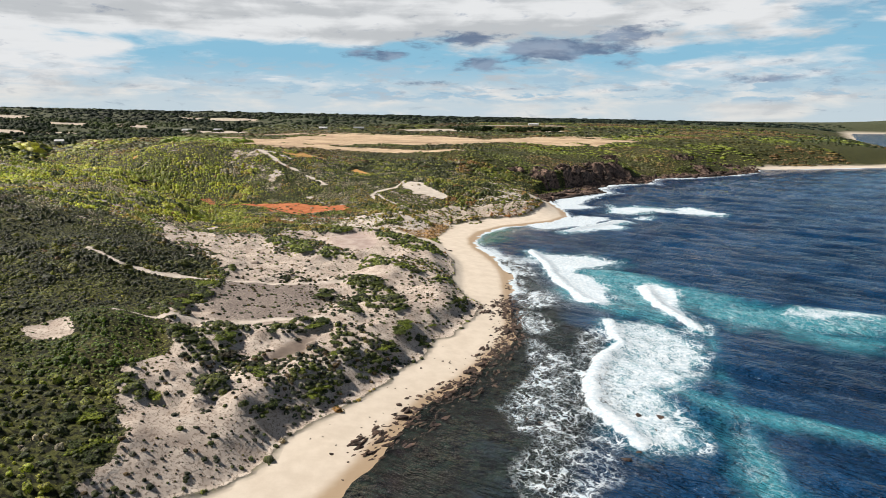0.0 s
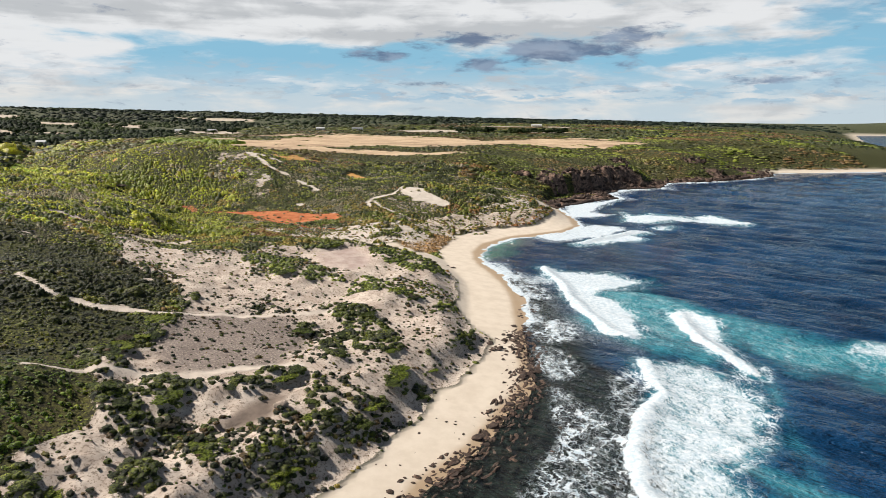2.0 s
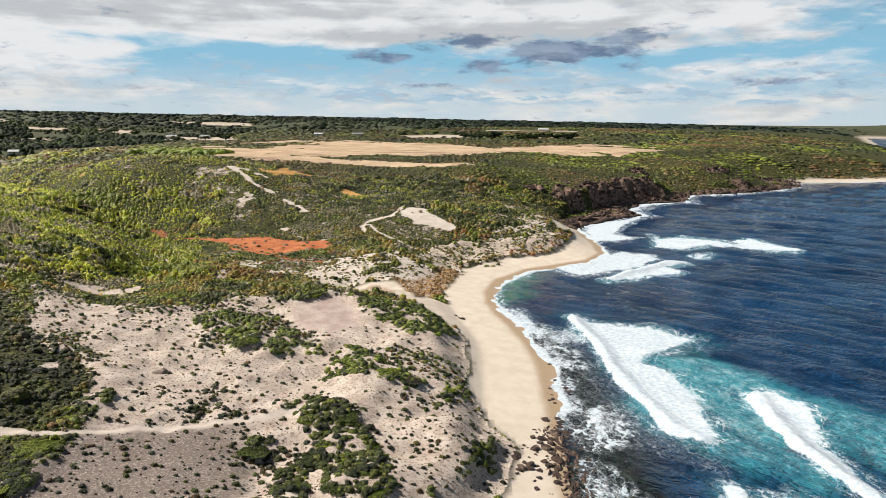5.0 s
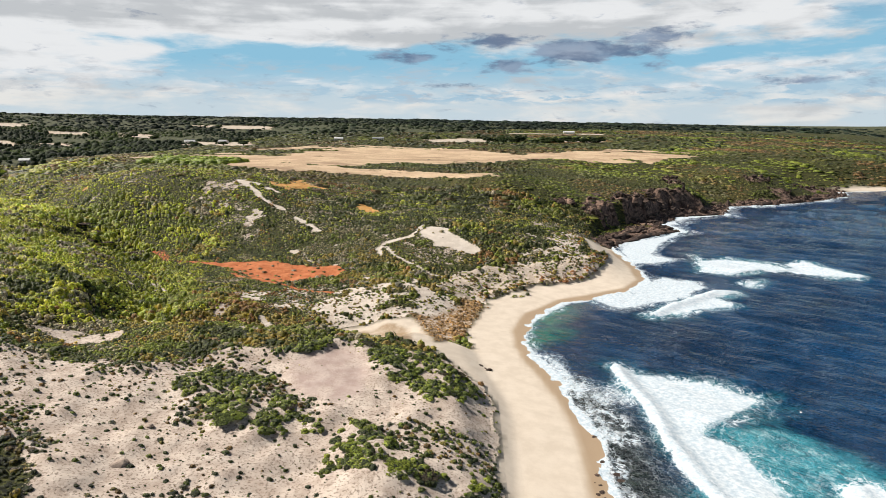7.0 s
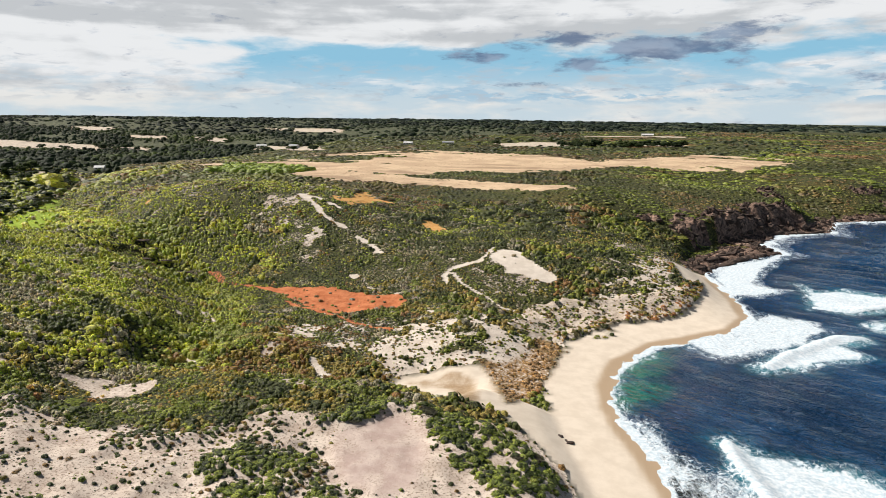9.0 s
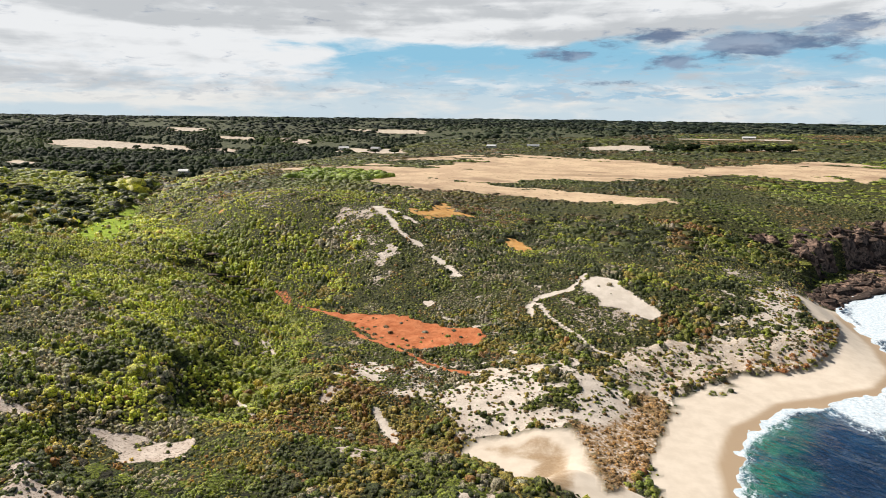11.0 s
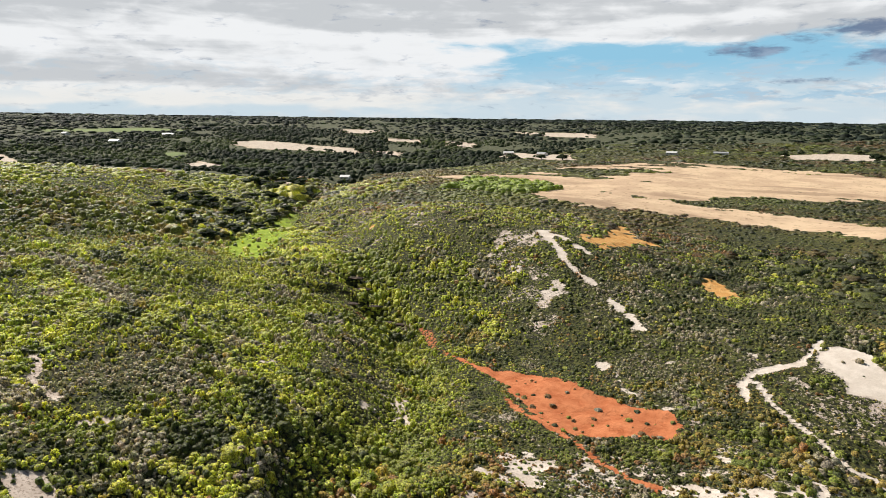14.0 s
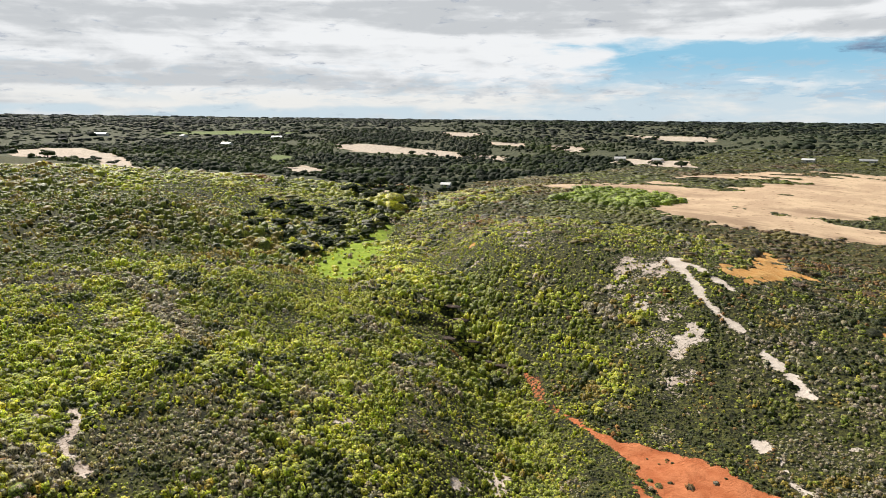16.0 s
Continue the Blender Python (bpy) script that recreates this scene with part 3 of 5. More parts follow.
    h = h * (1 - shelf) + shelf * (np.minimum(0.5 + 0.12 * d, 1.6) + 2.2 * (ridged - 0.5) + 0.4 * fine) * step(0, 4, d)
    ledge = step(-3, 3, outline(x, y, [(-230, 462), (-205, 470), (-188, 482), (-196, 490), (-222, 482)]) + ragged)
    h = h - 2.2 * ledge
    for a, b, r in ((-206, 482, 4.5), (-197, 478, 5.0), (-226, 494, 4.0)):
        h = h - 4.5 * np.exp(-((x - a) ** 2 + 1.4 * (y - b) ** 2) / r ** 2)
    return h, m


def mesh_of(name, verts, faces, material, smooth=True, colours=None):
    """A mesh object from arrays of corners and equal-sided faces."""
    me = bpy.data.meshes.new(name)
    n, k = faces.shape
    me.vertices.add(len(verts)), me.loops.add(n * k), me.polygons.add(n)
    me.vertices.foreach_set("co", np.asarray(verts, np.float32).ravel())
    me.loops.foreach_set("vertex_index", np.asarray(faces, np.int32).ravel())
    me.polygons.foreach_set("loop_start", np.arange(0, n * k, k, dtype=np.int32))
    me.polygons.foreach_set("use_smooth", np.full(n, smooth))
    for key, val in (colours or {}).items():
        at = me.attributes.new(key, "FLOAT_COLOR", "POINT")
        at.data.foreach_set("color", np.asarray(val, np.float32).ravel())
    me.update(calc_edges=True)
    me.materials.append(material)
    return new(name, me)


def graded(lo, hi, fine, out_lo, out_hi, grow_lo=1.05, grow_hi=1.05):
    """Grid lines: even between lo and hi, ever wider beyond."""
    core = list(np.arange(lo, hi + 1e-6, fine))
    a, st = [], fine
    p = core[0]
    while p > out_lo:
        st *= grow_lo
        p -= st
        a.append(max(p, out_lo))
    b, st, p = [], fine, core[-1]
    while p < out_hi:
        st *= grow_hi
        p += st
        b.append(min(p, out_hi))
    return np.array(a[::-1] + core + b)


def sheet(gx, gy):
    x, y = np.meshgrid(gx, gy)
    nx, ny = len(gx), len(gy)
    i = (np.arange(ny - 1)[:, None] * nx + np.arange(nx - 1)[None, :]).ravel()
    return x.ravel(), y.ravel(), np.stack([i, i + 1, i + nx + 1, i + nx], 1)


# ---- materials ----
def material(name, rough=0.9, metal=0.0):
    mat = bpy.data.materials.new(name)
    mat.use_nodes = True
    n = Nodes(mat.node_tree)
    bsdf = n.add("ShaderNodeBsdfPrincipled", {"Roughness": rough, "Metallic": metal})
    bsdf.inputs["Specular IOR Level"].default_value = 0.25
    n.add("ShaderNodeOutputMaterial", {0: bsdf.outputs[0]})
    return mat, n, bsdf


def attr(n, name):
    a = n.add("ShaderNodeAttribute")
    a.attribute_name = name
    return a


def place(n):
    return n.add("ShaderNodeNewGeometry").outputs["Position"]


def bump(n, bsdf, height, dist, strength=1.0):
    b = n.add("ShaderNodeBump", {"Strength": strength, "Distance": dist, "Height": height})
    n.put(bsdf.inputs["Normal"], b.outputs[0])


def ground_material():
    mat, n, bsdf = material("ground_cover", 0.95)
    at = place(n)
    a, b, c = attr(n, "cover_a"), attr(n, "cover_b"), attr(n, "cover_c")
    A, B, C = (n.add("ShaderNodeSeparateColor", {0: k.outputs[0]}) for k in (a, b, c))
    beach, sand, orange, rock = A.outputs[0], A.outputs[1], A.outputs[2], a.outputs["Alpha"]
    yellow, stony, brown, meadow = B.outputs[0], B.outputs[1], B.outputs[2], b.outputs["Alpha"]
    field, forest, wet, green = C.outputs[0], C.outputs[1], C.outputs[2], c.outputs["Alpha"]
    ed = attr(n, "cover_d")
    E, bowl = n.add("ShaderNodeSeparateColor", {0: ed.outputs[0]}), ed.outputs["Alpha"]
    track, flat, pure = E.outputs[0], E.outputs[1], E.outputs[2]
    fine, mid, wide = n.noise(at, 1.6, 5, 0.65), n.noise(at, 0.22, 5, 0.6), n.noise(at, 0.018, 4, 0.55)
    tiny = n.noise(at, 6.0, 3, 0.6)
    # dark litter, blackened further to stand in for shade between the shrubs
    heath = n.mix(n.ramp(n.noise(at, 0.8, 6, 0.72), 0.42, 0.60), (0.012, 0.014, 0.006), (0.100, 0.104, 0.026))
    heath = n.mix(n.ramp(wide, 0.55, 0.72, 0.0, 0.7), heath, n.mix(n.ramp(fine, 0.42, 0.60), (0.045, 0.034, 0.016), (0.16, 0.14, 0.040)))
    heath = n.mix(n.ramp(fine, 0.60, 0.8, 0.0, 0.3), heath, (0.22, 0.19, 0.12))
    wood = n.mix(n.ramp(mid, 0.35, 0.65), (0.030, 0.040, 0.020), (0.105, 0.110, 0.055))
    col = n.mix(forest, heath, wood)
    col = n.mix(meadow, col, n.mix(n.ramp(mid, 0.3, 0.7), (0.17, 0.25, 0.014), (0.30, 0.40, 0.026)))
    col = n.mix(green, col, n.mix(n.ramp(mid, 0.3, 0.7), (0.12, 0.18, 0.05), (0.17, 0.20, 0.07)))
    straw = n.mix(n.ramp(n.noise(at, 0.03, 5, 0.6), 0.38, 0.62), (0.47, 0.335, 0.22), (0.60, 0.45, 0.295))
    straw = n.mix(n.ramp(mid, 0.56, 0.72), straw, (0.22, 0.15, 0.08))
    long = n.add("ShaderNodeMapping", {0: at})
    long.inputs["Scale"].default_value = (0.35, 1.0, 1.0)
    straw = n.mix(n.ramp(n.noise(long.outputs[0], 0.022, 5, 0.62), 0.52, 0.64, 0.0, 0.75), straw, (0.29, 0.195, 0.125))
    straw = n.mix(stony, straw, n.mix(n.ramp(mid, 0.35, 0.65), (0.40, 0.34, 0.27), (0.58, 0.50, 0.41)))
    col = n.mix(n.ramp(n.math("ADD", field, n.math("MULTIPLY", n.math("SUBTRACT", n.noise(at, 0.10, 6, 0.65), 0.5), 1.3)), 0.42, 0.54), col, straw)
    stone = n.mix(n.ramp(n.noise(at, 0.5, 6, 0.7), 0.35, 0.65), (0.045, 0.032, 0.027), (0.34, 0.225, 0.17))
    stone = n.mix(n.ramp(n.noise(at, 0.09, 4, 0.6), 0.5, 0.7), stone, (0.10, 0.062, 0.048))
    col = n.mix(n.ramp(n.math("ADD", rock, n.math("MULTIPLY", n.math("SUBTRACT", fine, 0.5), 1.2)), 0.35, 0.6), col, stone)
    dune = n.mix(n.ramp(mid, 0.3, 0.7), (0.44, 0.355, 0.295), (0.65, 0.56, 0.48))
    dune = n.mix(n.ramp(n.noise(at, 0.9, 5, 0.7), 0.52, 0.70, 0.0, 0.7), dune, (0.30, 0.23, 0.18))
    dune = n.mix(n.ramp(n.noise(at, 1.7, 3, 0.6), 0.535, 0.61, 0.0, 0.8), dune, (0.23, 0.175, 0.135))
    dune = n.mix(n.math("MULTIPLY", stony, n.ramp(n.noise(at, 2.2, 4, 0.7), 0.36, 0.54, 0.35, 0.95)), dune, (0.185, 0.150, 0.133))
    tear = n.math("MULTIPLY", n.math("SUBTRACT", n.math("ADD", n.math("MULTIPLY", fine, 0.5), n.math("MULTIPLY", n.noise(at, 0.5, 5, 0.65), 0.5)), 0.5), 2.2)
    dune = n.mix(flat, dune, n.mix(n.ramp(mid, 0.35, 0.65), (0.20, 0.155, 0.125), (0.27, 0.21, 0.17)))
    dune = n.mix(n.math("MULTIPLY", pure, 0.9), dune, n.mix(n.ramp(mid, 0.35, 0.65), (0.60, 0.53, 0.45), (0.70, 0.63, 0.55)))
    dune = n.mix(n.math("MULTIPLY", bowl, n.ramp(n.noise(at, 0.12, 4, 0.6), 0.35, 0.6, 0.45, 0.95)), dune, n.mix(n.ramp(mid, 0.3, 0.7), (0.40, 0.30, 0.265), (0.52, 0.42, 0.375)))
    dune = n.mix(track, dune, n.mix(n.ramp(mid, 0.35, 0.65), (0.58, 0.50, 0.43), (0.66, 0.58, 0.50)))
    col = n.mix(n.ramp(n.math("ADD", n.math("ADD", sand, n.math("MULTIPLY", track, 0.8)), tear), 0.40, 0.56), col, dune)
    shore_sand = n.mix(n.ramp(mid, 0.3, 0.7), (0.60, 0.515, 0.42), (0.68, 0.595, 0.495))
    shore_sand = n.mix(n.ramp(tiny, 0.68, 0.8, 0.0, 0.4), shore_sand, (0.42, 0.32, 0.22))
    shore_sand = n.mix(wet, shore_sand, (0.40, 0.295, 0.195))
    col = n.mix(beach, col, shore_sand)
    rust = n.mix(n.ramp(mid, 0.3, 0.7), (0.40, 0.115, 0.040), (0.55, 0.20, 0.085))
    rust = n.mix(n.ramp(fine, 0.6, 0.75, 0.0, 0.5), rust, (0.30, 0.10, 0.045))
    col = n.mix(n.ramp(n.math("ADD", orange, tear), 0.40, 0.56), col, rust)
    col = n.mix(n.ramp(n.math("ADD", yellow, tear), 0.42, 0.58), col, n.mix(n.ramp(mid, 0.3, 0.7), (0.52, 0.25, 0.065), (0.60, 0.36, 0.13)))
    tuft = n.math("MULTIPLY", brown, n.ramp(n.noise(at, 0.9, 5, 0.7), 0.36, 0.56))
    col = n.mix(tuft, col, n.mix(n.ramp(tiny, 0.4, 0.6), (0.20, 0.115, 0.055), (0.36, 0.24, 0.12)))
    n.put(bsdf.inputs["Base Color"], col)
    n.put(bsdf.inputs["Roughness"], n.math("SUBTRACT", 0.95, n.math("MULTIPLY", wet, 0.45)))
    rough_h = n.math("MULTIPLY", n.math("ADD", n.math("MULTIPLY", fine, 0.6), n.math("MULTIPLY", mid, 1.4)), n.math("SUBTRACT", 1.0, n.math("MULTIPLY", n.math("MAXIMUM", beach, n.math("MULTIPLY", sand, 0.7)), 0.9)))
    bump(n, bsdf, rough_h, 0.55)
    return mat


def leaf_material(name, tint=None, gloss=0.22, rough=0.6):
    """Foliage: each shrub's own colour, broken up leaf by leaf with painted gap shade and highlights."""
    mat, n, bsdf = material(name, rough)
    bsdf.inputs["Specular IOR Level"].default_value = gloss
    at = place(n)
    if tint is None:
        base = attr(n, "tint").outputs[0]
    else:
        r = n.add("ShaderNodeObjectInfo").outputs["Random"]
        base = n.mix(n.ramp(r, 0.0, 1.0), tint[0], tint[1])
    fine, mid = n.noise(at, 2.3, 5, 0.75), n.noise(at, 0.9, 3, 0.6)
    # noise paints the shade between leaf clumps and the highlights on their tips
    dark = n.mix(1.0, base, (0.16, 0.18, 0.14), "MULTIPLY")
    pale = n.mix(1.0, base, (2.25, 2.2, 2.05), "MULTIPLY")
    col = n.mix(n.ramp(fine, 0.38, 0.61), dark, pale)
    col = n.mix(n.ramp(mid, 0.66, 0.80, 0.0, 0.35), col, (0.20, 0.17, 0.10))
    n.put(bsdf.inputs["Base Color"], col)
    bump(n, bsdf, n.math("ADD", fine, mid), 0.4)
    # light shines through thin leaves
    thin = n.add("ShaderNodeBsdfTranslucent", {"Color": n.mix(1.0, col, (1.6, 1.75, 0.9), "MULTIPLY")})
    both = n.add("ShaderNodeMixShader", {0: 0.34, 1: bsdf.outputs[0], 2: thin.outputs[0]})
    out = [k for k in mat.node_tree.nodes if k.type == "OUTPUT_MATERIAL"][0]
    n.put(out.inputs[0], both.outputs[0])
    return mat


def sea_material():
    mat, n, bsdf = material("sea_water", 0.12)
    bsdf.inputs["IOR"].default_value = 1.33
    bsdf.inputs["Specular IOR Level"].default_value = 0.42
    at = place(n)
    a = attr(n, "water")
    S = n.add("ShaderNodeSeparateColor", {0: a.outputs[0]})
    foam, turq, reef, lace = S.outputs[0], S.outputs[1], S.outputs[2], a.outputs["Alpha"]
    wide, mid = n.noise(at, 0.02, 4, 0.6), n.noise(at, 0.12, 5, 0.6)
    deep = n.mix(n.ramp(wide, 0.35, 0.65), (0.0030, 0.025, 0.070), (0.0058, 0.047, 0.126))
    col = n.mix(n.math("MULTIPLY", turq, n.ramp(n.math("ADD", mid, n.math("MULTIPLY", turq, 0.5)), 0.42, 0.98)), deep, (0.045, 0.285, 0.35))
    milky = n.math("MULTIPLY", n.ramp(turq, 0.45, 0.95), n.ramp(n.noise(at, 0.16, 6, 0.72, 0.8), 0.44, 0.70, 0.0, 0.5))
    col = n.mix(milky, col, (0.24, 0.53, 0.56))
    shoal = attr(n, "shoal").outputs["Fac"]
    col = n.mix(n.math("MULTIPLY", shoal, n.ramp(mid, 0.36, 0.62, 0.25, 1.0)), col, (0.012, 0.150, 0.115))
    bed = n.mix(n.ramp(n.noise(at, 0.35, 6, 0.72, 0.6), 0.42, 0.62), (0.003, 0.005, 0.006), (0.022, 0.034, 0.028))
    bed = n.mix(n.ramp(n.noise(at, 0.08, 4, 0.6), 0.5, 0.68), bed, (0.017, 0.014, 0.012))
    col = n.mix(reef, col, bed)
    # lacy foam: broken cell walls, thick where the foam is young
    stretch = n.add("ShaderNodeMapping", {0: at})
    stretch.inputs["Rotation"].default_value[2] = 0.9
    stretch.inputs["Scale"].default_value = (1.0, 0.55, 1.0)
    warp = n.math("ADD", n.math("MULTIPLY", n.noise(stretch.outputs[0], 0.22, 7, 0.72, 0.5), 0.42), n.math("MULTIPLY", n.noise(stretch.outputs[0], 1.5, 6, 0.75, 0.4), 0.58))
    drift = n.add("ShaderNodeVectorMath", {0: stretch.outputs[0]})
    swirl = n.add("ShaderNodeTexNoise", {"Vector": at, "Scale": 0.35, "Detail": 4.0, "Roughness": 0.6})
    bend = n.add("ShaderNodeVectorMath", {0: swirl.outputs["Color"], 1: (7.0, 7.0, 0.0)})
    bend.operation = "MULTIPLY"
    n.put(drift.inputs[1], bend.outputs[0])
    nets = []
    for size in (0.42, 1.0):
        cell = n.add("ShaderNodeTexVoronoi", {"Vector": drift.outputs[0], "Scale": size})
        cell.feature = "DISTANCE_TO_EDGE"
        thick = n.math("MULTIPLY", lace, n.ramp(n.noise(at, 0.16, 4, 0.6), 0.42, 0.68, 0.0, 0.12))
        nets.append(n.ramp(n.math("SUBTRACT", thick, cell.outputs["Distance"]), -0.07, 0.05))
    net = n.math("MAXIMUM", nets[0], n.math("MULTIPLY", nets[1], 0.35))
    solid = n.ramp(n.math("ADD", foam, n.math("MULTIPLY", n.math("SUBTRACT", warp, 0.5), 2.0)), 0.34, 0.70)
    white = n.math("MAXIMUM", solid, n.math("MULTIPLY", net, n.ramp(lace, 0.30, 0.75)))
    froth = n.mix(n.ramp(n.noise(at, 0.7, 5, 0.7), 0.35, 0.65), (0.44, 0.54, 0.62), (0.70, 0.75, 0.79))
    col = n.mix(white, col, froth)
    n.put(bsdf.inputs["Base Color"], col)
    n.put(bsdf.inputs["Roughness"], n.ramp(white, 0.0, 0.25, 0.10, 0.95))
    along = n.add("ShaderNodeMapping", {0: at})
    along.inputs["Rotation"].default_value[2] = 0.64
    chop = n.add("ShaderNodeMapping", {0: along.outputs[0]})
    chop.inputs["Scale"].default_value = (0.36, 1.0, 1.0)
    h = n.math("ADD", n.math("MULTIPLY", n.noise(chop.outputs[0], 0.14, 2, 0.5), 0.9), n.math("MULTIPLY", n.noise(chop.outputs[0], 0.50, 3, 0.6, 0.3), 1.45))
    h = n.math("ADD", h, n.math("MULTIPLY", n.noise(chop.outputs[0], 2.0, 3, 0.6, 0.3), 0.26))
    h = n.math("MULTIPLY", h, n.ramp(turq, 0.0, 1.0, 1.0, 0.55))
    # foam lies smoother than open water
    bump(n, bsdf, h, 3.0, n.ramp(white, 0.0, 1.0, 1.0, 0.16))
    return mat


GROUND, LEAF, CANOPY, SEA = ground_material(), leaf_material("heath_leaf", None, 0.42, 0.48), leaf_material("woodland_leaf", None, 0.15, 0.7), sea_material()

# ---- ground: one sheet from the beach to the horizon ----
gx = graded(-320, 110, 1.45, -5000, 5000, 1.028, 1.038)
gy = graded(94, 600, 1.45, -3000, 5000, 1.06, 1.027)
X, Y, quads = sheet(gx, gy)
Z, M = survey(X, Y)
mask = [np.stack(k, 1) for k in ((M["beach"], M["sand"], M["orange"], M["rock"]), (M["yellow"], M["stony"], M["brown"], M["meadow"]), (M["field"], M["forest"], M["wet"], M["green"]), (M["track"], M["flat"], np.maximum(M["white"], 0.62 * M["fore"]), M["bowl"]))]
keep = (M["d"].reshape(-1)[quads].max(1) > -60)
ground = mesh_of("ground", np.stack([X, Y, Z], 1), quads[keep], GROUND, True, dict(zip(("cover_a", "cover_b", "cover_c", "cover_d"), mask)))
tagged(ground, "coastal land of pale dunes, green heath, dry fields and dark rock", "ground", kind="structure")

# ---- sea ----
sx = graded(-30, 235, 1.5, -260, 5000, 1.05, 1.05)
sy = graded(95, 560, 1.5, -3000, 5000, 1.06, 1.04)
X, Y, quads = sheet(sx, sy)
D = shore(X, Y)
off = -D
swell = np.zeros(X.shape)
for wl, ang, amp, ph in ((52, -54, 0.55, 0.3), (33, -44, 0.38, 1.9), (19, -62, 0.30, 4.0), (12, -38, 0.20, 2.2), (7.5, -58, 0.12, 5.1)):
    c, s = math.cos(radians(ang)), math.sin(radians(ang))
    swell += amp * np.sin(2 * math.pi * (X * c - Y * s) / wl + ph + 1.6 * fbm(X, Y, 45, 2, int(wl)))
fade = step(0, 60, off) * step(2600, 700, np.hypot(X, Y - 250))
wob, fine = fbm(X, Y, 22, 4, 5), fbm(X, Y, 7, 4, 6, 0.6)
wander = fbm(X, Y, 34, 3, 9)
foam, lace, turq = np.zeros(X.shape), np.zeros(X.shape), np.zeros(X.shape)
rise = np.zeros(X.shape)
# each breaker: the sheet of foam behind it, its crest, how high it stands and how thick the foam is
SURF_SOUTH = [
    ([(58, 221), (57, 210), (57, 197), (51, 190), (45, 179), (40, 167), (38, 152), (44, 132), (56, 132), (58, 150), (56, 160), (70, 169), (80, 186), (79, 205), (72, 219)],
     [(58, 221), (57, 208), (57, 197), (51, 190), (45, 179), (40, 167), (38, 152), (44, 132), (40, 112)], 1.1, 0.60),
    ([(85, 267), (90, 271), (96, 263), (96, 250), (91, 244), (90, 228), (91, 216), (87, 211), (83, 226), (83, 242)], [(86, 268), (83, 242), (83, 226), (88, 210)], 1.5, 0.92)]
SURF_BAY = [
    ([(48, 344), (53, 338), (64, 333), (76, 333), (90, 320), (80, 314), (70, 305), (62, 296), (66, 285), (69, 270), (69, 252), (67, 243), (60, 241), (56, 247), (52, 270), (50, 292), (51, 308), (48, 330)],
     [(48, 344), (48, 332), (51, 308), (50, 292), (52, 268), (56, 247), (61, 241)], 1.3, 0.80),
    ([(77, 406), (93, 426), (118, 447), (131, 450), (131, 443), (116, 437), (121, 424), (106, 420), (89, 405)], [(79, 406), (94, 425), (118, 445), (131, 447)], 1.2, 0.80),
    ([(53, 432), (80, 454), (101, 478), (116, 473), (122, 457), (104, 436), (85, 425), (66, 415)], [], 0.2, 0.72)]
SURF_POINT = [
    ([(138, 542), (143, 532), (159, 531), (176, 517), (184, 501), (166, 496), (142, 487), (128, 490)], [(129, 491), (145, 489), (168, 497), (184, 502)], 1.2, 0.75),
    ([(189, 514), (201, 527), (201, 505), (213, 490), (209, 483), (192, 488), (182, 495)], [(183, 495), (196, 487), (212, 485)], 1.2, 0.85),
    ([(93, 550), (114, 590), (152, 615), (164, 640), (130, 581), (114, 535), (132, 528), (94, 510)], [], 0.1, 0.85), ([(142, 470), (154, 474), (142, 459)], [], 0.6, 0.75)]
SURF_REEF = [([(26, 353), (29, 337), (42, 326), (49, 316), (38, 311), (40, 292), (36, 290), (31, 326)], [(27, 350), (31, 326), (36, 292)], 0.2, 0.50), ([(38, 259), (45, 262), (49, 253), (53, 250), (42, 247), (36, 243)], [(38, 258), (37, 244)], 0.3, 0.50),
             ([(31, 229), (30, 215), (32, 208), (37, 216)], [(31, 229), (30, 215), (33, 207)], 0.3, 0.42), ([(30, 200), (33, 190), (40, 180), (38, 164), (30, 150), (20, 140), (18, 150), (27, 168)], [(30, 203), (32, 190)], 0.2, 0.34), ([(139, 236), (128, 230), (134, 224), (160, 229)], [], 0.4, 0.6)]
for pts, crest, up, thick in SURF_SOUTH + SURF_BAY + SURF_POINT + SURF_REEF:
    small = len(pts) < 6
    sd = outline(X, Y, pts) + (0 if small else 2.5 * wander)
    foam = np.maximum(foam, thick * step(-3.0, 3.0, sd + 1.6 * wob + 1.6 * fine))
    if crest:
        g, _ = line_gap(X, Y, crest)
        foam = np.maximum(foam, np.clip(thick + (0.45 if up > 0.35 else 0.12), 0, 1.1) * step(3.6, 0.8, g + 1.8 * fine + 1.2 * wob) * step(-2.5, 0.5, sd + 1.5))
        rise += up * np.exp(-(g / 3.2) ** 2) * step(-3, 1, sd)
    lace = np.maximum(lace, step(-9, 1, sd + 3 * wob))
    turq = np.maximum(turq, (0.65 if up > 0.35 else 0.25) * step(-12, 3, sd + 3 * wob))
for pts, strong in (([(64, 298), (84, 300), (94, 278), (104, 248), (140, 235), (170, 228), (170, 205), (126, 214), (99, 213), (93, 237), (72, 236), (62, 250)], 0.82),
                    ([(87, 200), (84, 184), (81, 168), (77, 150), (70, 110), (58, 110), (68, 150), (74, 168)], 0.8), ([(66, 330), (85, 326), (100, 314), (90, 306), (74, 300)], 0.5)):
    sd = outline(X, Y, pts)
    turq = np.maximum(turq, strong * step(-9, 7, sd + 5 * wob + 4 * wander))
    lace = np.maximum(lace, 0.50 * step(-5, 5, sd + 5 * wob))
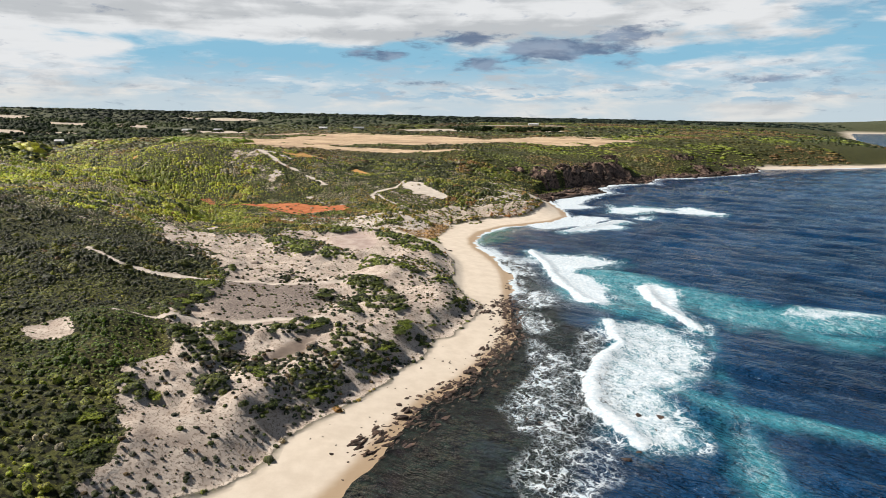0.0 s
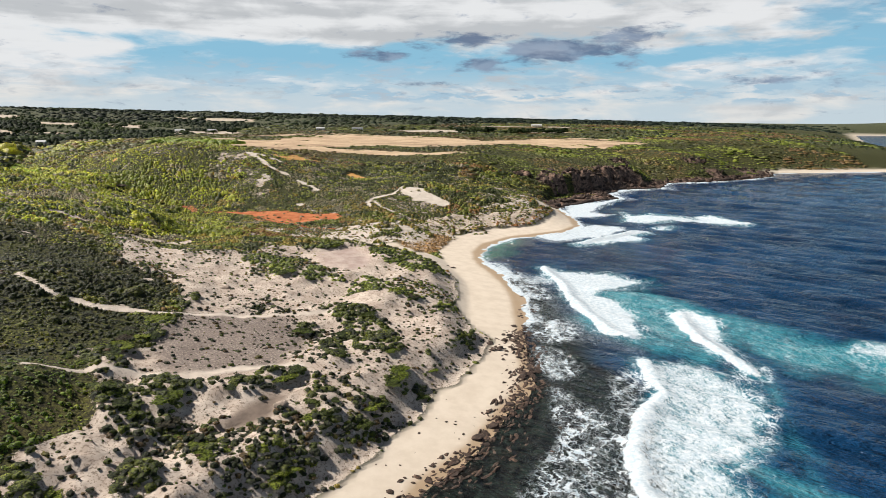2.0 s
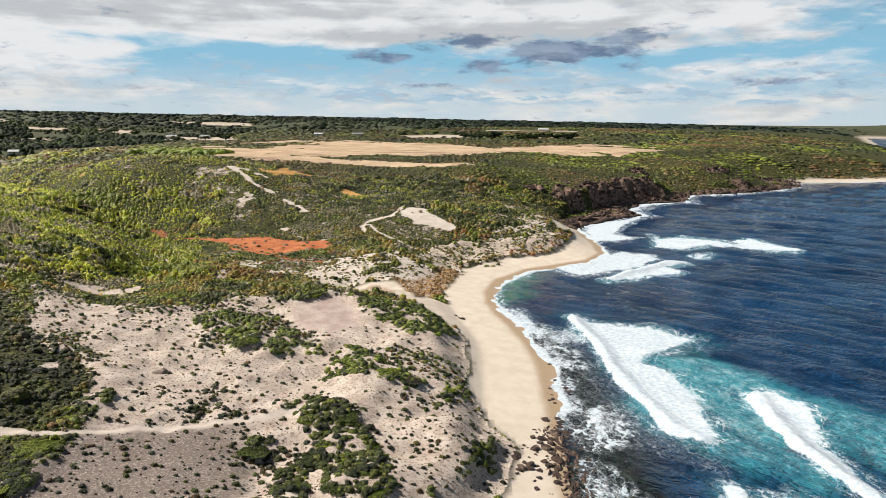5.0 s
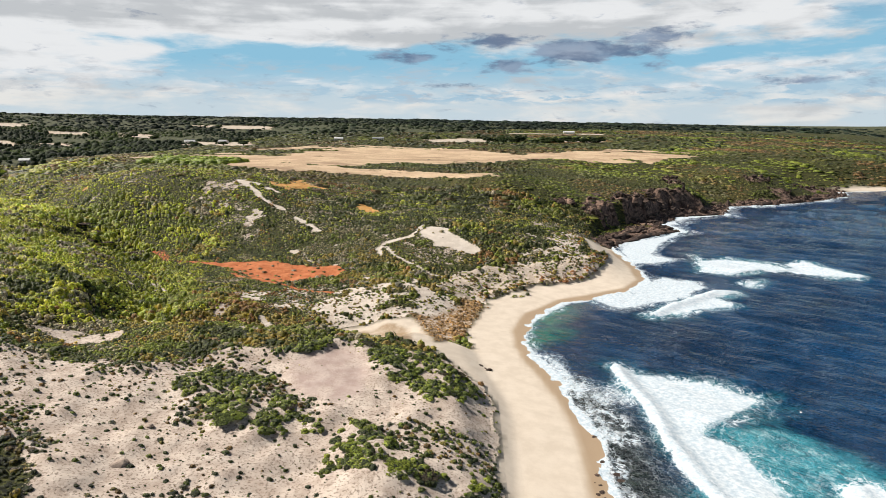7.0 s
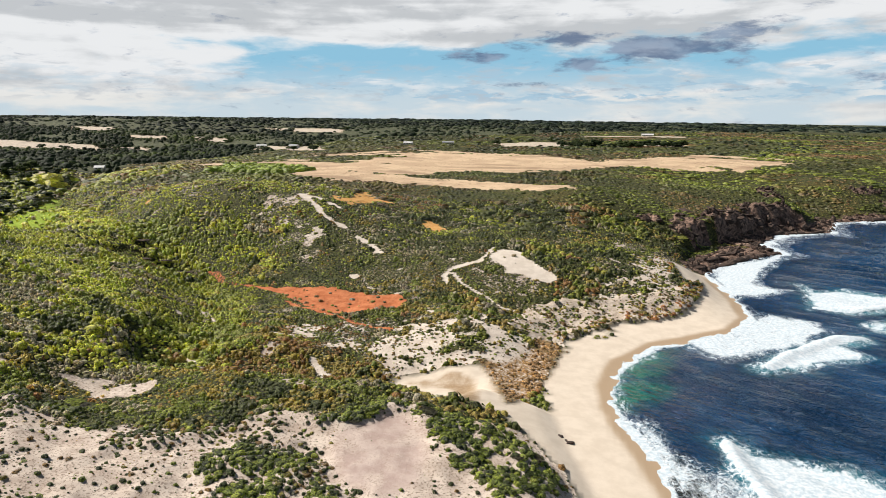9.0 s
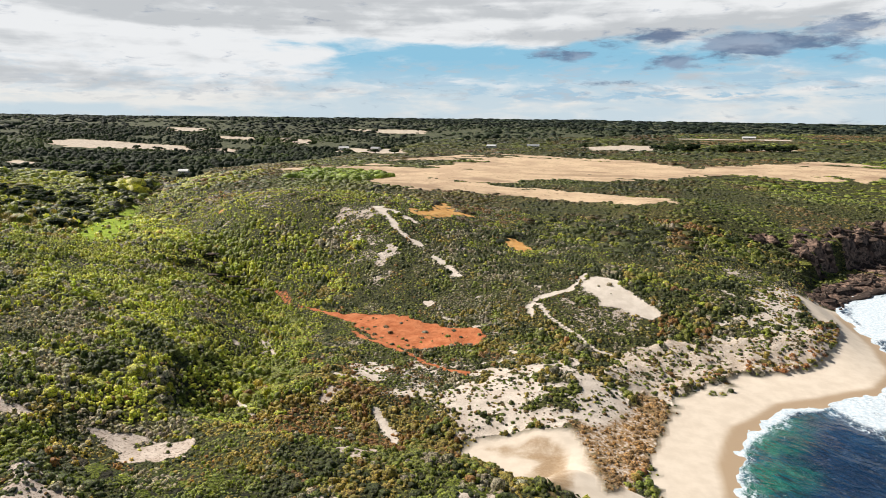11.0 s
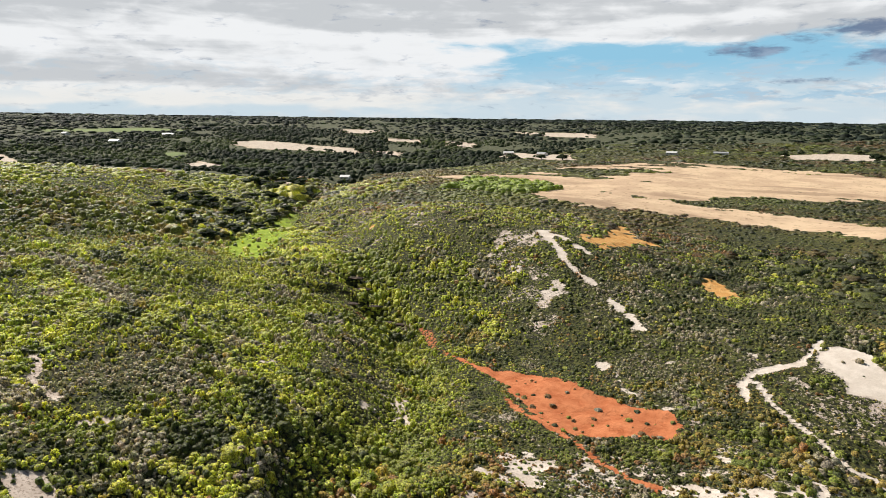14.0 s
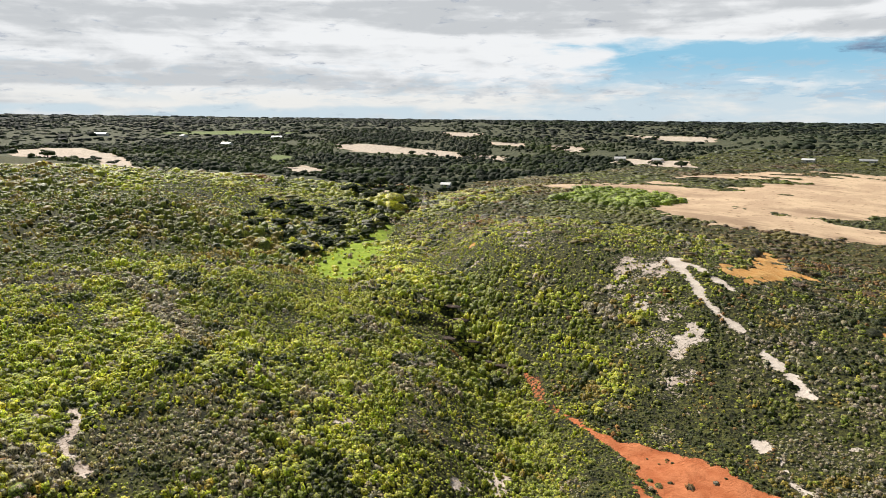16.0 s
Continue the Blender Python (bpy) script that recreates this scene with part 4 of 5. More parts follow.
# swash, the lacy reef flat, green shallows and the streaks of aerated water
bay = step(230, 262, Y) * step(760, 600, Y)
foam = np.maximum(foam, step(6.0 + 3 * wander, 1.0, off + 1.5 * wob + 1.5 * fine) * bay * (off > -2) * 0.85)
foam = np.maximum(foam, step(14, 2, off + 7 * wob + 3 * fine) * step(548, 575, Y) * step(1400, 900, Y) * 0.85)
lace = np.maximum(lace, step(30, 6, off + 8 * wob) * step(540, 570, Y) * step(1000, 800, Y))
lace = np.maximum(lace, 0.8 * step(13, 3, off + 4 * wob) * bay)
lace = np.maximum(lace, 0.75 * step(-6, 6, outline(X, Y, [(14, 100), (21, 145), (37, 182), (44, 215), (70, 222), (60, 180), (52, 150), (40, 125), (30, 100)]) + 5 * wob))
churn = np.maximum(step(-5, 5, outline(X, Y, [(53, 430), (65, 419), (82, 420), (118, 454), (126, 470), (107, 479), (83, 450)]) + 4 * wob), 0.9 * step(-4, 5, outline(X, Y, [(94, 560), (92, 514), (108, 509), (124, 531), (125, 581)]) + 4 * wob))
foam = np.maximum(foam, 0.60 * churn)
lace = np.maximum(lace, churn)
lace = np.maximum(lace, 0.5 * step(-8, 6, outline(X, Y, [(34, 240), (36, 330), (60, 330), (78, 285), (74, 240), (60, 225)]) + 6 * wob))
for pts, wide in (([(76, 288), (95, 262), (112, 232), (126, 205), (150, 200)], 14), ([(61, 162), (70, 147), (85, 140), (100, 130)], 5), ([(107, 255), (120, 226), (156, 220), (200, 215)], 5), ([(52, 262), (64, 240), (80, 225)], 10)):
    g, al = line_gap(X, Y, pts)
    turq = np.maximum(turq, 0.7 * step(wide * 1.6, wide * 0.2, g + 0.35 * wide * wob))
    lace = np.maximum(lace, 0.42 * step(wide * 1.2, wide * 0.1, g + 0.4 * wide * wob))
reef_wide = np.interp(Y, [60, 150, 200, 235], [46, 40, 30, 14])
turq = np.maximum(turq, 0.30 * step(24, 4, off + 3 * wob) * step(352, 372, Y) * step(450, 425, Y) * (off > 0))
reef = step(-8, 6, outline(X, Y, [(-60, 60), (-24, 100), (-8, 132), (10, 165), (24, 200), (28, 240), (30, 300), (26, 330), (34, 335), (44, 300), (46, 250), (44, 215), (38, 185), (24, 150), (14, 100), (0, 60)]) + 3 * wob)
reef = np.maximum(reef, step(4, -4, off - reef_wide + 5 * wob) * step(245, 228, Y))
reef = np.maximum(reef, 0.7 * step(10, 3, off + 3 * wob) * step(560, 575, Y) * step(1000, 900, Y))
Z = swell * fade + rise * step(0, 10, off) + 0.25 * foam * fine
green = step(-5, 6, outline(X, Y, [(14, 360), (18, 390), (26, 411), (36, 417), (47, 421), (42, 402), (36, 390), (43, 384), (39, 375), (32, 369), (24, 362)]) + 2 * wob)
near = D[quads].min(1) < 14
sea = mesh_of("water", np.stack([X, Y, Z], 1), quads[near], SEA, True, {"water": np.stack([foam, turq, reef, lace], 1), "shoal": np.stack([green, green, green, green], 1)})
tagged(sea, "dark blue ocean with white breakers and turquoise streaks", "sea", kind="structure")


# ---- low vegetation ----
def tuft(rng, sides, leaves, leaf, rings=2):
    """A shrub: a broad uneven cushion with loose sprays of leaves lying on it; unit radius and height."""
    v, f = [], []
    lean = rng.uniform(0, 6.28)
    for r in range(rings):
        e = radians(-8 + 50 * r / max(rings - 1, 1))
        for k in range(sides):
            a, q = 2 * math.pi * (k + 0.5 * (r % 2)) / sides + rng.uniform(-0.15, 0.15), rng.uniform(0.74, 1.12)
            v.append((math.cos(a) * math.cos(e) * q, math.sin(a) * math.cos(e) * q, max(-0.15, math.sin(e) * 1.12) * rng.uniform(0.82, 1.1)))
    v.append((0.22 * math.cos(lean), 0.22 * math.sin(lean), rng.uniform(0.86, 0.98)))
    top = len(v) - 1
    for r in range(rings - 1):
        for k in range(sides):
            a, b = r * sides + k, r * sides + (k + 1) % sides
            f += [(a, b, a + sides), (b, b + sides, a + sides)]
    f += [((rings - 1) * sides + k, (rings - 1) * sides + (k + 1) % sides, top) for k in range(sides)]
    for k in range(leaves):
        a, e = 2 * math.pi * (k * 0.618 + rng.uniform(-0.1, 0.1)), math.asin(min(1, max(0.05, (k + 0.5) / leaves + rng.uniform(-0.15, 0.05))))
        out = Vector((math.cos(a) * math.cos(e), math.sin(a) * math.cos(e), math.sin(e)))
        nrm = (out + Vector((rng.gauss(0, 0.22), rng.gauss(0, 0.22), rng.gauss(0.25, 0.2)))).normalized()
        q = nrm.to_track_quat("Z", "Y") @ Quaternion((0, 0, 1), rng.uniform(0, 6.28))
        mid, s = out * rng.uniform(0.98, 1.08), leaf * rng.uniform(0.7, 1.3)
        for j in range(3):
            b = 2.094 * j + rng.uniform(-0.3, 0.3)
            v.append(tuple(mid + q @ Vector((math.cos(b) * s, math.sin(b) * s * 0.8, 0))))
        f.append((len(v) - 3, len(v) - 2, len(v) - 1))
    return np.array(v), np.array(f)


rng = random.Random(5)
DOMES = [tuft(rng, 5, 5, 0.34) for _ in range(9)]
BIG_TUFTS = [tuft(rng, 7, 12, 0.30, 3) for _ in range(6)]
LEAFY = [tuft(rng, 4, 4, 0.42) for _ in range(12)]
LOW_DOMES = [tuft(rng, 4, 2, 0.45) for _ in range(12)]


def scatter(name, x, y, z, size, tall, tint, shapes, mat, label, category, sink=0.12, smooth=True, lie=None):
    """All the shrubs of one kind in one mesh."""
    R = np.random.default_rng(len(x) + 7)
    pick, turn = R.integers(0, len(shapes), len(x)), R.uniform(0, 6.283, len(x)) if lie is None else lie
    V, F, C, base = [], [], [], 0
    for k, (v, f) in enumerate(shapes):
        i = np.nonzero(pick == k)[0]
        c, s = np.cos(turn[i])[:, None], np.sin(turn[i])[:, None]
        wide = (size[i] * R.uniform(0.85, 1.25, len(i)))[:, None]
        vx = (v[:, 0] * c - v[:, 1] * s * 0.85) * wide + x[i][:, None]
        vy = (v[:, 0] * s + v[:, 1] * c * 0.85) * size[i][:, None] + y[i][:, None]
        vz = (v[:, 2] - sink) * tall[i][:, None] + z[i][:, None]
        V.append(np.stack([vx, vy, vz], 2).reshape(-1, 3))
        F.append((f[None] + (np.arange(len(i)) * len(v))[:, None, None] + base).reshape(-1, 3))
        C.append(np.repeat(np.concatenate([tint[i], np.ones((len(i), 1))], 1), len(v), 0))
        base += len(i) * len(v)
    ob = mesh_of(name, np.concatenate(V), np.concatenate(F), mat, smooth, {"tint": np.concatenate(C)})
    return tagged(ob, label, category, kind="stuff")


def jitter(x0, x1, y0, y1, cell, seed):
    R = np.random.default_rng(seed)
    x, y = np.meshgrid(np.arange(x0, x1, cell), np.arange(y0, y1, cell))
    x, y = x.ravel(), y.ravel()
    return x + R.uniform(-0.5, 0.5, len(x)) * cell * 1.1, y + R.uniform(-0.5, 0.5, len(x)) * cell * 1.1, R


PALETTE = np.array([(0.045, 0.060, 0.016), (0.125, 0.155, 0.030), (0.195, 0.228, 0.038), (0.255, 0.285, 0.048), (0.205, 0.180, 0.050), (0.205, 0.200, 0.165), (0.180, 0.115, 0.045)])


def species(x, y, R, m, green=False):
    """Colour of each shrub by the kind that grows there, with light and shade of the slopes worked in."""
    wide, mid = fbm(x, y, 70, 3, 201), fbm(x, y, 16, 3, 202)
    w = np.stack([0.9 + 0.5 * mid, 1.2 + 0 * x, 0.8 + 0.9 * wide, 0.35 + 0.8 * wide + 0.3 * mid, 0.7 - 0.4 * wide, 0.70 - 0.5 * mid, 0.25 + 0.5 * fbm(x, y, 30, 3, 203) - 0.3 * wide], 1).clip(0.03, None)
    run = line_gap(x, y, GULLY[4:])[0]
    lush = np.maximum(m["meadow"], step(55, 15, run) * 0.6) * step(5, 12, run)
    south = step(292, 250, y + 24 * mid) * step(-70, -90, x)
    bank = step(-265, -225, x + 20 * mid) * step(8, 22, line_gap(x, y, GULLY[4:])[0]) * step(-100, -118, x) * step(475, 450, y) * (1 - south)
    w[:, 3] += 1.8 * lush * step(-480, -180, -x) + 1.2 * step(-100, -180, x) * (1 - south)
    w[:, 2] += 1.0 * lush
    w[:, 3] += 2.2 * step(-290, -340, x) * step(470, 520, y) * step(-0.3, 0.4, mid) * (1 - m["thicket"])
    w[:, 3] += 0.25 * step(560, 640, y) * step(-0.1, 0.5, wide)
    w[:, 6] += 0.9 * step(560, 640, y) * step(0.0, -0.5, wide)
    # on the south slope and bank the dark kind stands in for shade
    w[:, 0] += 2.5 * south + 0.4 * bank + 1.5 * step(-0.4, 0.3, wide) * step(-130, -60, x) + 1.5 * m["thicket"]
    w[:, 0] += 0.8 * step(10, 4, run) * step(-260, -220, x)
    w[:, 1] += 1.5 * step(26, 10, run) * step(-260, -220, x)
    w[:, 2] += 2.2 * step(20, 8, run) * step(-260, -220, x)
    mat_green = step(-3, 3, outline(x, y, GREEN_MAT) + 3 * fbm(x, y, 9, 3, 233))
    w[:, 2] += 6 * mat_green
    w[:, 1] += 14 * mat_green
    lit = np.maximum.reduce([step(-6, 6, outline(x, y, k) + 9 * fbm(x, y, 18, 3, 230)) for k in BRIGHT])
    w[:, 3] += 2.4 * lit * step(-0.5, 0.3, mid)
    w[:, 2] += 2.0 * lit
    w[:, 5] += 14 * step(5, 1.5, line_gap(x, y, DEAD_BELT)[0] + 2 * fbm(x, y, 9, 2, 231))
    fine_heath = step(-300, -330, x) * step(560, 480, y) * (1 - lit)
    w[:, 5] += 0.8 * bank
    w[:, 1] += 2.0 * fine_heath
    w[:, 4] += 1.2 * fine_heath
    dry = step(45, 15, np.hypot((x + 90) / 1.3, y - 370))
    w[:, 6] += 2.2 * dry
    w[:, 4] += 2.2 * dry
    w[:, 5] += 0.7 * step(90, 30, np.hypot(x + 60, y - 510))
    if green:
        w[:, 4:] *= 0.1
        w[:, 0] *= 0.4
    # plants of one kind grow together
    patchy = np.stack([fbm(x, y, 9.0, 4, 210 + i) for i in range(len(PALETTE))], 1)
    score = np.log(w / w.sum(1, keepdims=True)) + 1.7 * patchy + 0.24 * R.gumbel(size=w.shape)
    k = score.argmax(1)
    # bright bush masses, plus painted light: west hill brighter, south and bank darker
    growth_shade = (1.00 + 0.22 * lit + 0.25 * step(-290, -330, x) * step(440, 500, y) + 0.21 * step(-70, -140, x) * step(600, 540, y) * (1 - 0.5 * m["open"]) + 0.28 * step(95, 35, np.hypot(x + 165, y - 318))) * (1 - south) * (1 - 0.08 * bank) + (0.48 + 0.16 * mat_green) * south
    lush = (0.8 * mat_green)[:, None]
    return (PALETTE[k] * (1 - lush) + lush * np.array([0.070, 0.125, 0.014])) * growth_shade[:, None] * np.array([1.42, 1.27, 1.20]) * R.uniform(0.78, 1.22, (len(x), 1)) * R.uniform(0.94, 1.06, (len(x), 3))


def heath(name, box, holes, cell, scale, shapes, seed, flat=1.0, green=False, even=0.0):
    """Heath over a stretch of the plan, leaving out the stretches inside it that are planted more finely."""
    x, y, R = jitter(*box, cell, seed)
    for w, e, s, n in holes:
        out = ~((x > w) & (x < e) & (y > s) & (y < n))
        x, y = x[out], y[out]
    z, m = survey(x, y)
    bare = np.maximum.reduce([m["beach"], m["orange"] * 1.2, m["yellow"], m["field"], m["rock"] * 0.9, m["track"], m["white"] * 0.64, m["forest"], m["brown"] * 0.95])
    ok = (m["d"] > 14) & (bare < R.uniform(0.25, 0.7, len(x))) & ((m["bald"] < R.uniform(0.25, 0.7, len(x))) | (R.uniform(0, 1, len(x)) < 0.06 * (1 - m["dune"]))) & (m["meadow"] < R.uniform(0.3, 1.08, len(x)))
    clump = step(-0.35, 0.35, fbm(x, y, 4.2, 3, 305, 0.6))
    ok &= line_gap(x, y, FENCE_LINE)[0] > 2.4
    ok &= R.uniform(0, 1, len(x)) < 0.86 + 0.14 * clump - 0.45 * m["open"]
    clump = clump[ok]
    x, y, z, m = x[ok], y[ok], z[ok], {k: v[ok] for k, v in m.items()}
    gorge = step(14, 6, line_gap(x, y, GULLY[4:12])[0])
    size = scale * (0.58 + 1.15 * R.uniform(0, 1, len(x)) ** 3.0 + 0.35 * np.clip(fbm(x, y, 12, 3, 301), 0, 1))
    size = size * (1 - 0.35 * m["open"]) * (1 + 0.9 * m["thicket"] + 0.5 * gorge) * (0.72 + 0.5 * step(-0.4, 0.5, fbm(x, y, 40, 3, 303)))
    tall = size * flat * R.uniform(0.65, 1.2, len(x)) * (0.6 + 0.7 * clump) * (1 + 0.3 * m["thicket"] + 0.25 * gorge)
    slope = step(-125, -155, x) * step(292, 315, y) * step(530, 480, y)
    tall = tall * (1 + 0.45 * slope)
    # some of this hillside's shade is painted in as a slightly darker tint
    tint = species(x, y, R, m, green) * (1 - 0.07 * slope)[:, None]
    if even:
        a, b = step(-0.25, 0.3, fbm(x, y, 110, 4, 220, 0.6))[:, None], step(0.05, 0.4, fbm(x, y, 80, 4, 221, 0.6))[:, None]
        zone = np.array([0.048, 0.054, 0.020]) * (1 - a) + np.array([0.155, 0.185, 0.030]) * a
        zone = (zone * (1 - b) + np.array([0.155, 0.092, 0.048]) * b) * ((0.8 + 0.75 * step(20, 160, x))[:, None] if even > 0.5 else 1.0)
        tint = tint * (1 - even) + even * zone
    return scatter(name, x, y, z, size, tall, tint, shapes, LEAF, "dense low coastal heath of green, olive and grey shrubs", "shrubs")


NEAR = (-300, -45, 288, 480)
SOUTH = (-150, -45, 130, 288)
MIDDLE = (-330, 118, 96, 640)
EDGE = (-420, 330, 640, 880)
HILL = (-490, -330, 290, 640)
heath("south_heath_shrubs", (-330, -30, -80, 96), [], 3.6, 2.3, LOW_DOMES, 18, 0.7)
heath("heath_shrubs", NEAR, [], 1.04, 0.70, LEAFY, 11)
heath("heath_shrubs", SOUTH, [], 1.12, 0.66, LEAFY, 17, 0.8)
heath("heath_shrubs", MIDDLE, [NEAR, SOUTH], 1.6, 1.02, LOW_DOMES, 12)
heath("tall_heath_shrubs", MIDDLE, [], 8.5, 1.25, BIG_TUFTS, 15, 0.75, True)
heath("plateau_edge_scrub", EDGE, [], 3.6, 2.2, LOW_DOMES, 19, 0.4, even=0.7)
heath("plateau_scrub", (-560, 640, 560, 1320), [EDGE], 7.0, 4.2, LOW_DOMES, 13, 0.2, even=0.8)
heath("far_plateau_scrub", (-380, 1000, 1320, 2100), [], 11.0, 6.5, LOW_DOMES, 20, 0.12, even=0.9)
heath("hill_scrub", HILL, [MIDDLE], 2.1, 1.45, LOW_DOMES, 16, 0.8, even=0.25)
heath("far_hill_scrub", (-720, -330, 150, 760), [HILL], 4.0, 2.9, LOW_DOMES, 14, 0.6, even=0.25)


# ---- things: helpers ----
def part(name, bm, mat, parent, label=""):
    """A bmesh as one mesh object under a thing or a part."""
    me = bpy.data.meshes.new(name)
    bm.to_mesh(me)
    bm.free()
    me.materials.append(mat)
    ob = new(name, me)
    ob.parent = parent
    return tagged(ob, label) if label else ob


def thing(name, label, category, group=""):
    return tagged(new(name), label, category, group)


def lump(bm, rng, centre, radii, rough=0.2, level=2):
    """One rounded, uneven clump of leaves."""
    made = bmesh.ops.create_icosphere(bm, subdivisions=level, radius=1.0)["verts"]
    off = Vector((rng.uniform(0, 50), rng.uniform(0, 50), rng.uniform(0, 50)))
    for v in made:
        k = 1 + rough * 1.6 * noise.noise(v.co * 1.7 + off) + rough * noise.noise(v.co * 4.1 + off)
        v.co = Vector((v.co.x * radii[0], v.co.y * radii[1], max(v.co.z, -0.35) * radii[2])) * k + Vector(centre)


def sprays(bm, rng, centre, radii, count, leaf):
    """Loose sprays of leaves over a clump."""
    for k in range(count):
        a, e = rng.uniform(0, 6.283), math.asin(rng.uniform(-0.1, 1.0))
        out = Vector((math.cos(a) * math.cos(e), math.sin(a) * math.cos(e), math.sin(e)))
        q = (out + Vector((rng.gauss(0, 0.4), rng.gauss(0, 0.4), rng.gauss(0.2, 0.3)))).normalized().to_track_quat("Z", "Y") @ Quaternion((0, 0, 1), rng.uniform(0, 6.28))
        mid = Vector(centre) + Vector((out.x * radii[0], out.y * radii[1], out.z * radii[2])) * rng.uniform(0.8, 1.08)
        bm.faces.new([bm.verts.new(mid + q @ Vector((math.cos(2.094 * j) * leaf * rng.uniform(0.7, 1.4), math.sin(2.094 * j) * leaf * rng.uniform(0.7, 1.4), 0))) for j in range(3)])


def tube(bm, a, b, ra, rb, sides=6):
    """A tapered limb from a to b."""
    a, b = Vector(a), Vector(b)
    q = (b - a).to_track_quat("Z", "Y")
    rings = []
    for p, r in ((a, ra), (b, rb)):
        rings.append([bm.verts.new(p + q @ Vector((math.cos(2 * math.pi * k / sides) * r, math.sin(2 * math.pi * k / sides) * r, 0))) for k in range(sides)])
    for k in range(sides):
        bm.faces.new((rings[0][k], rings[0][(k + 1) % sides], rings[1][(k + 1) % sides], rings[1][k]))
    bm.faces.new(rings[1])


def height(x, y):
    return float(survey(np.array([float(x)]), np.array([float(y)]))[0][0])


def heights(pts):
    return survey(np.array([p[0] for p in pts], float), np.array([p[1] for p in pts], float))


def rock_material():
    mat, n, bsdf = material("weathered_rock", 0.85)
    at = place(n)
    r = n.add("ShaderNodeObjectInfo").outputs["Random"]
    isl = n.add("ShaderNodeNewGeometry").outputs["Random Per Island"]
    a = n.mix(r, (0.090, 0.056, 0.042), (0.205, 0.128, 0.092))
    a = n.mix(n.ramp(isl, 0.2, 0.9, 0.0, 0.6), a, (0.050, 0.037, 0.031))
    col = n.mix(n.ramp(n.noise(at, 1.1, 6, 0.7), 0.36, 0.64), a, (0.045, 0.034, 0.030))
    col = n.mix(n.ramp(n.noise(at, 0.35, 4, 0.6), 0.56, 0.72), col, (0.24, 0.175, 0.135))
    n.put(bsdf.inputs["Base Color"], col)
    bump(n, bsdf, n.noise(at, 2.0, 6, 0.7), 0.5)
    return mat


def bark_material():
    mat, n, bsdf = material("bark", 0.9)
    n.put(bsdf.inputs["Base Color"], n.mix(n.ramp(n.noise(place(n), 3.0, 5, 0.7), 0.3, 0.7), (0.05, 0.038, 0.028), (0.15, 0.12, 0.095)))
    return mat


def plain(name, a, b, rough=0.7, scale=1.5, metal=0.0):
    mat, n, bsdf = material(name, rough, metal)
    n.put(bsdf.inputs["Base Color"], n.mix(n.ramp(n.noise(place(n), scale, 5, 0.65), 0.3, 0.7), a, b))
    return mat


ROCK, BARK = rock_material(), bark_material()
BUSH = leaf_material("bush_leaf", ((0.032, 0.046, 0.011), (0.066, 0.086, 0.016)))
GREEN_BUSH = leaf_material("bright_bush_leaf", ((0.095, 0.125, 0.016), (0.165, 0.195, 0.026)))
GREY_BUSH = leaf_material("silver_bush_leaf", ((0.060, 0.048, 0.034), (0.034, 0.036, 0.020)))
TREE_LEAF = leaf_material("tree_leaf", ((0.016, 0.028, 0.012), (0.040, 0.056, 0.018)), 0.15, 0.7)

# ---- dune bushes ----
def bush(name, rng, lobes, mat, label, group):
    top = thing(name, label, "bush", group)
    bm = bmesh.new()
    for k in range(lobes):
        a, r = rng.uniform(0, 6.28), rng.uniform(0.1, 0.85) if k else 0
        s = rng.uniform(0.5, 0.8) if k else 0.9
        lump(bm, rng, (math.cos(a) * r, math.sin(a) * r, 0.15 * s), (s * 0.85, s * rng.uniform(0.7, 0.95), s * rng.uniform(0.5, 0.7)), 0.3, 1)
        sprays(bm, rng, (math.cos(a) * r, math.sin(a) * r, 0.15 * s), (s, s, s * 0.75), 34, 0.15)
    part("foliage", bm, mat, top)
    bm = bmesh.new()
    for k in range(3):
        a = rng.uniform(0, 6.28)
        tube(bm, (0.1 * math.cos(a), 0.1 * math.sin(a), -0.4), (0.4 * math.cos(a), 0.4 * math.sin(a), 0.4), 0.06, 0.03, 5)
    part("stem", bm, BARK, top, "grey woody stems")
    return top


rng = random.Random(21)
kinds = [bush("dune_bush", rng, 5, BUSH, "dark green wind-shaped bush on pale dune sand", "bushes on the dunes") for _ in range(4)]
kinds += [bush("dune_bush", rng, 6, GREEN_BUSH, "bright green rounded bush on pale dune sand", "bushes on the dunes") for _ in range(3)]
kinds += [bush("dune_bush", rng, 4, GREY_BUSH, "brown half-dead bush on pale dune sand", "bushes on the dunes") for _ in range(2)]
spots = []
for pts in PATCHES:
    x0, x1, y0, y1 = min(p[0] for p in pts), max(p[0] for p in pts), min(p[1] for p in pts), max(p[1] for p in pts)
    tries = int(4 + (x1 - x0) * (y1 - y0) * 0.14)
    where = np.array([(rng.uniform(x0, x1), rng.uniform(y0, y1)) for _ in range(tries)])
    for x, y in where[(outline(where[:, 0], where[:, 1], pts) > 0.3) & (fbm(where[:, 0], where[:, 1], 4.5, 3, 405, 0.6) + 0.35 * step(205, 190, where[:, 1]) > -0.06)]:
        spots.append((x, y, rng.uniform(0.9, 1.9)))
rng.shuffle(spots)
zs, ms = heights(spots)
used = 0
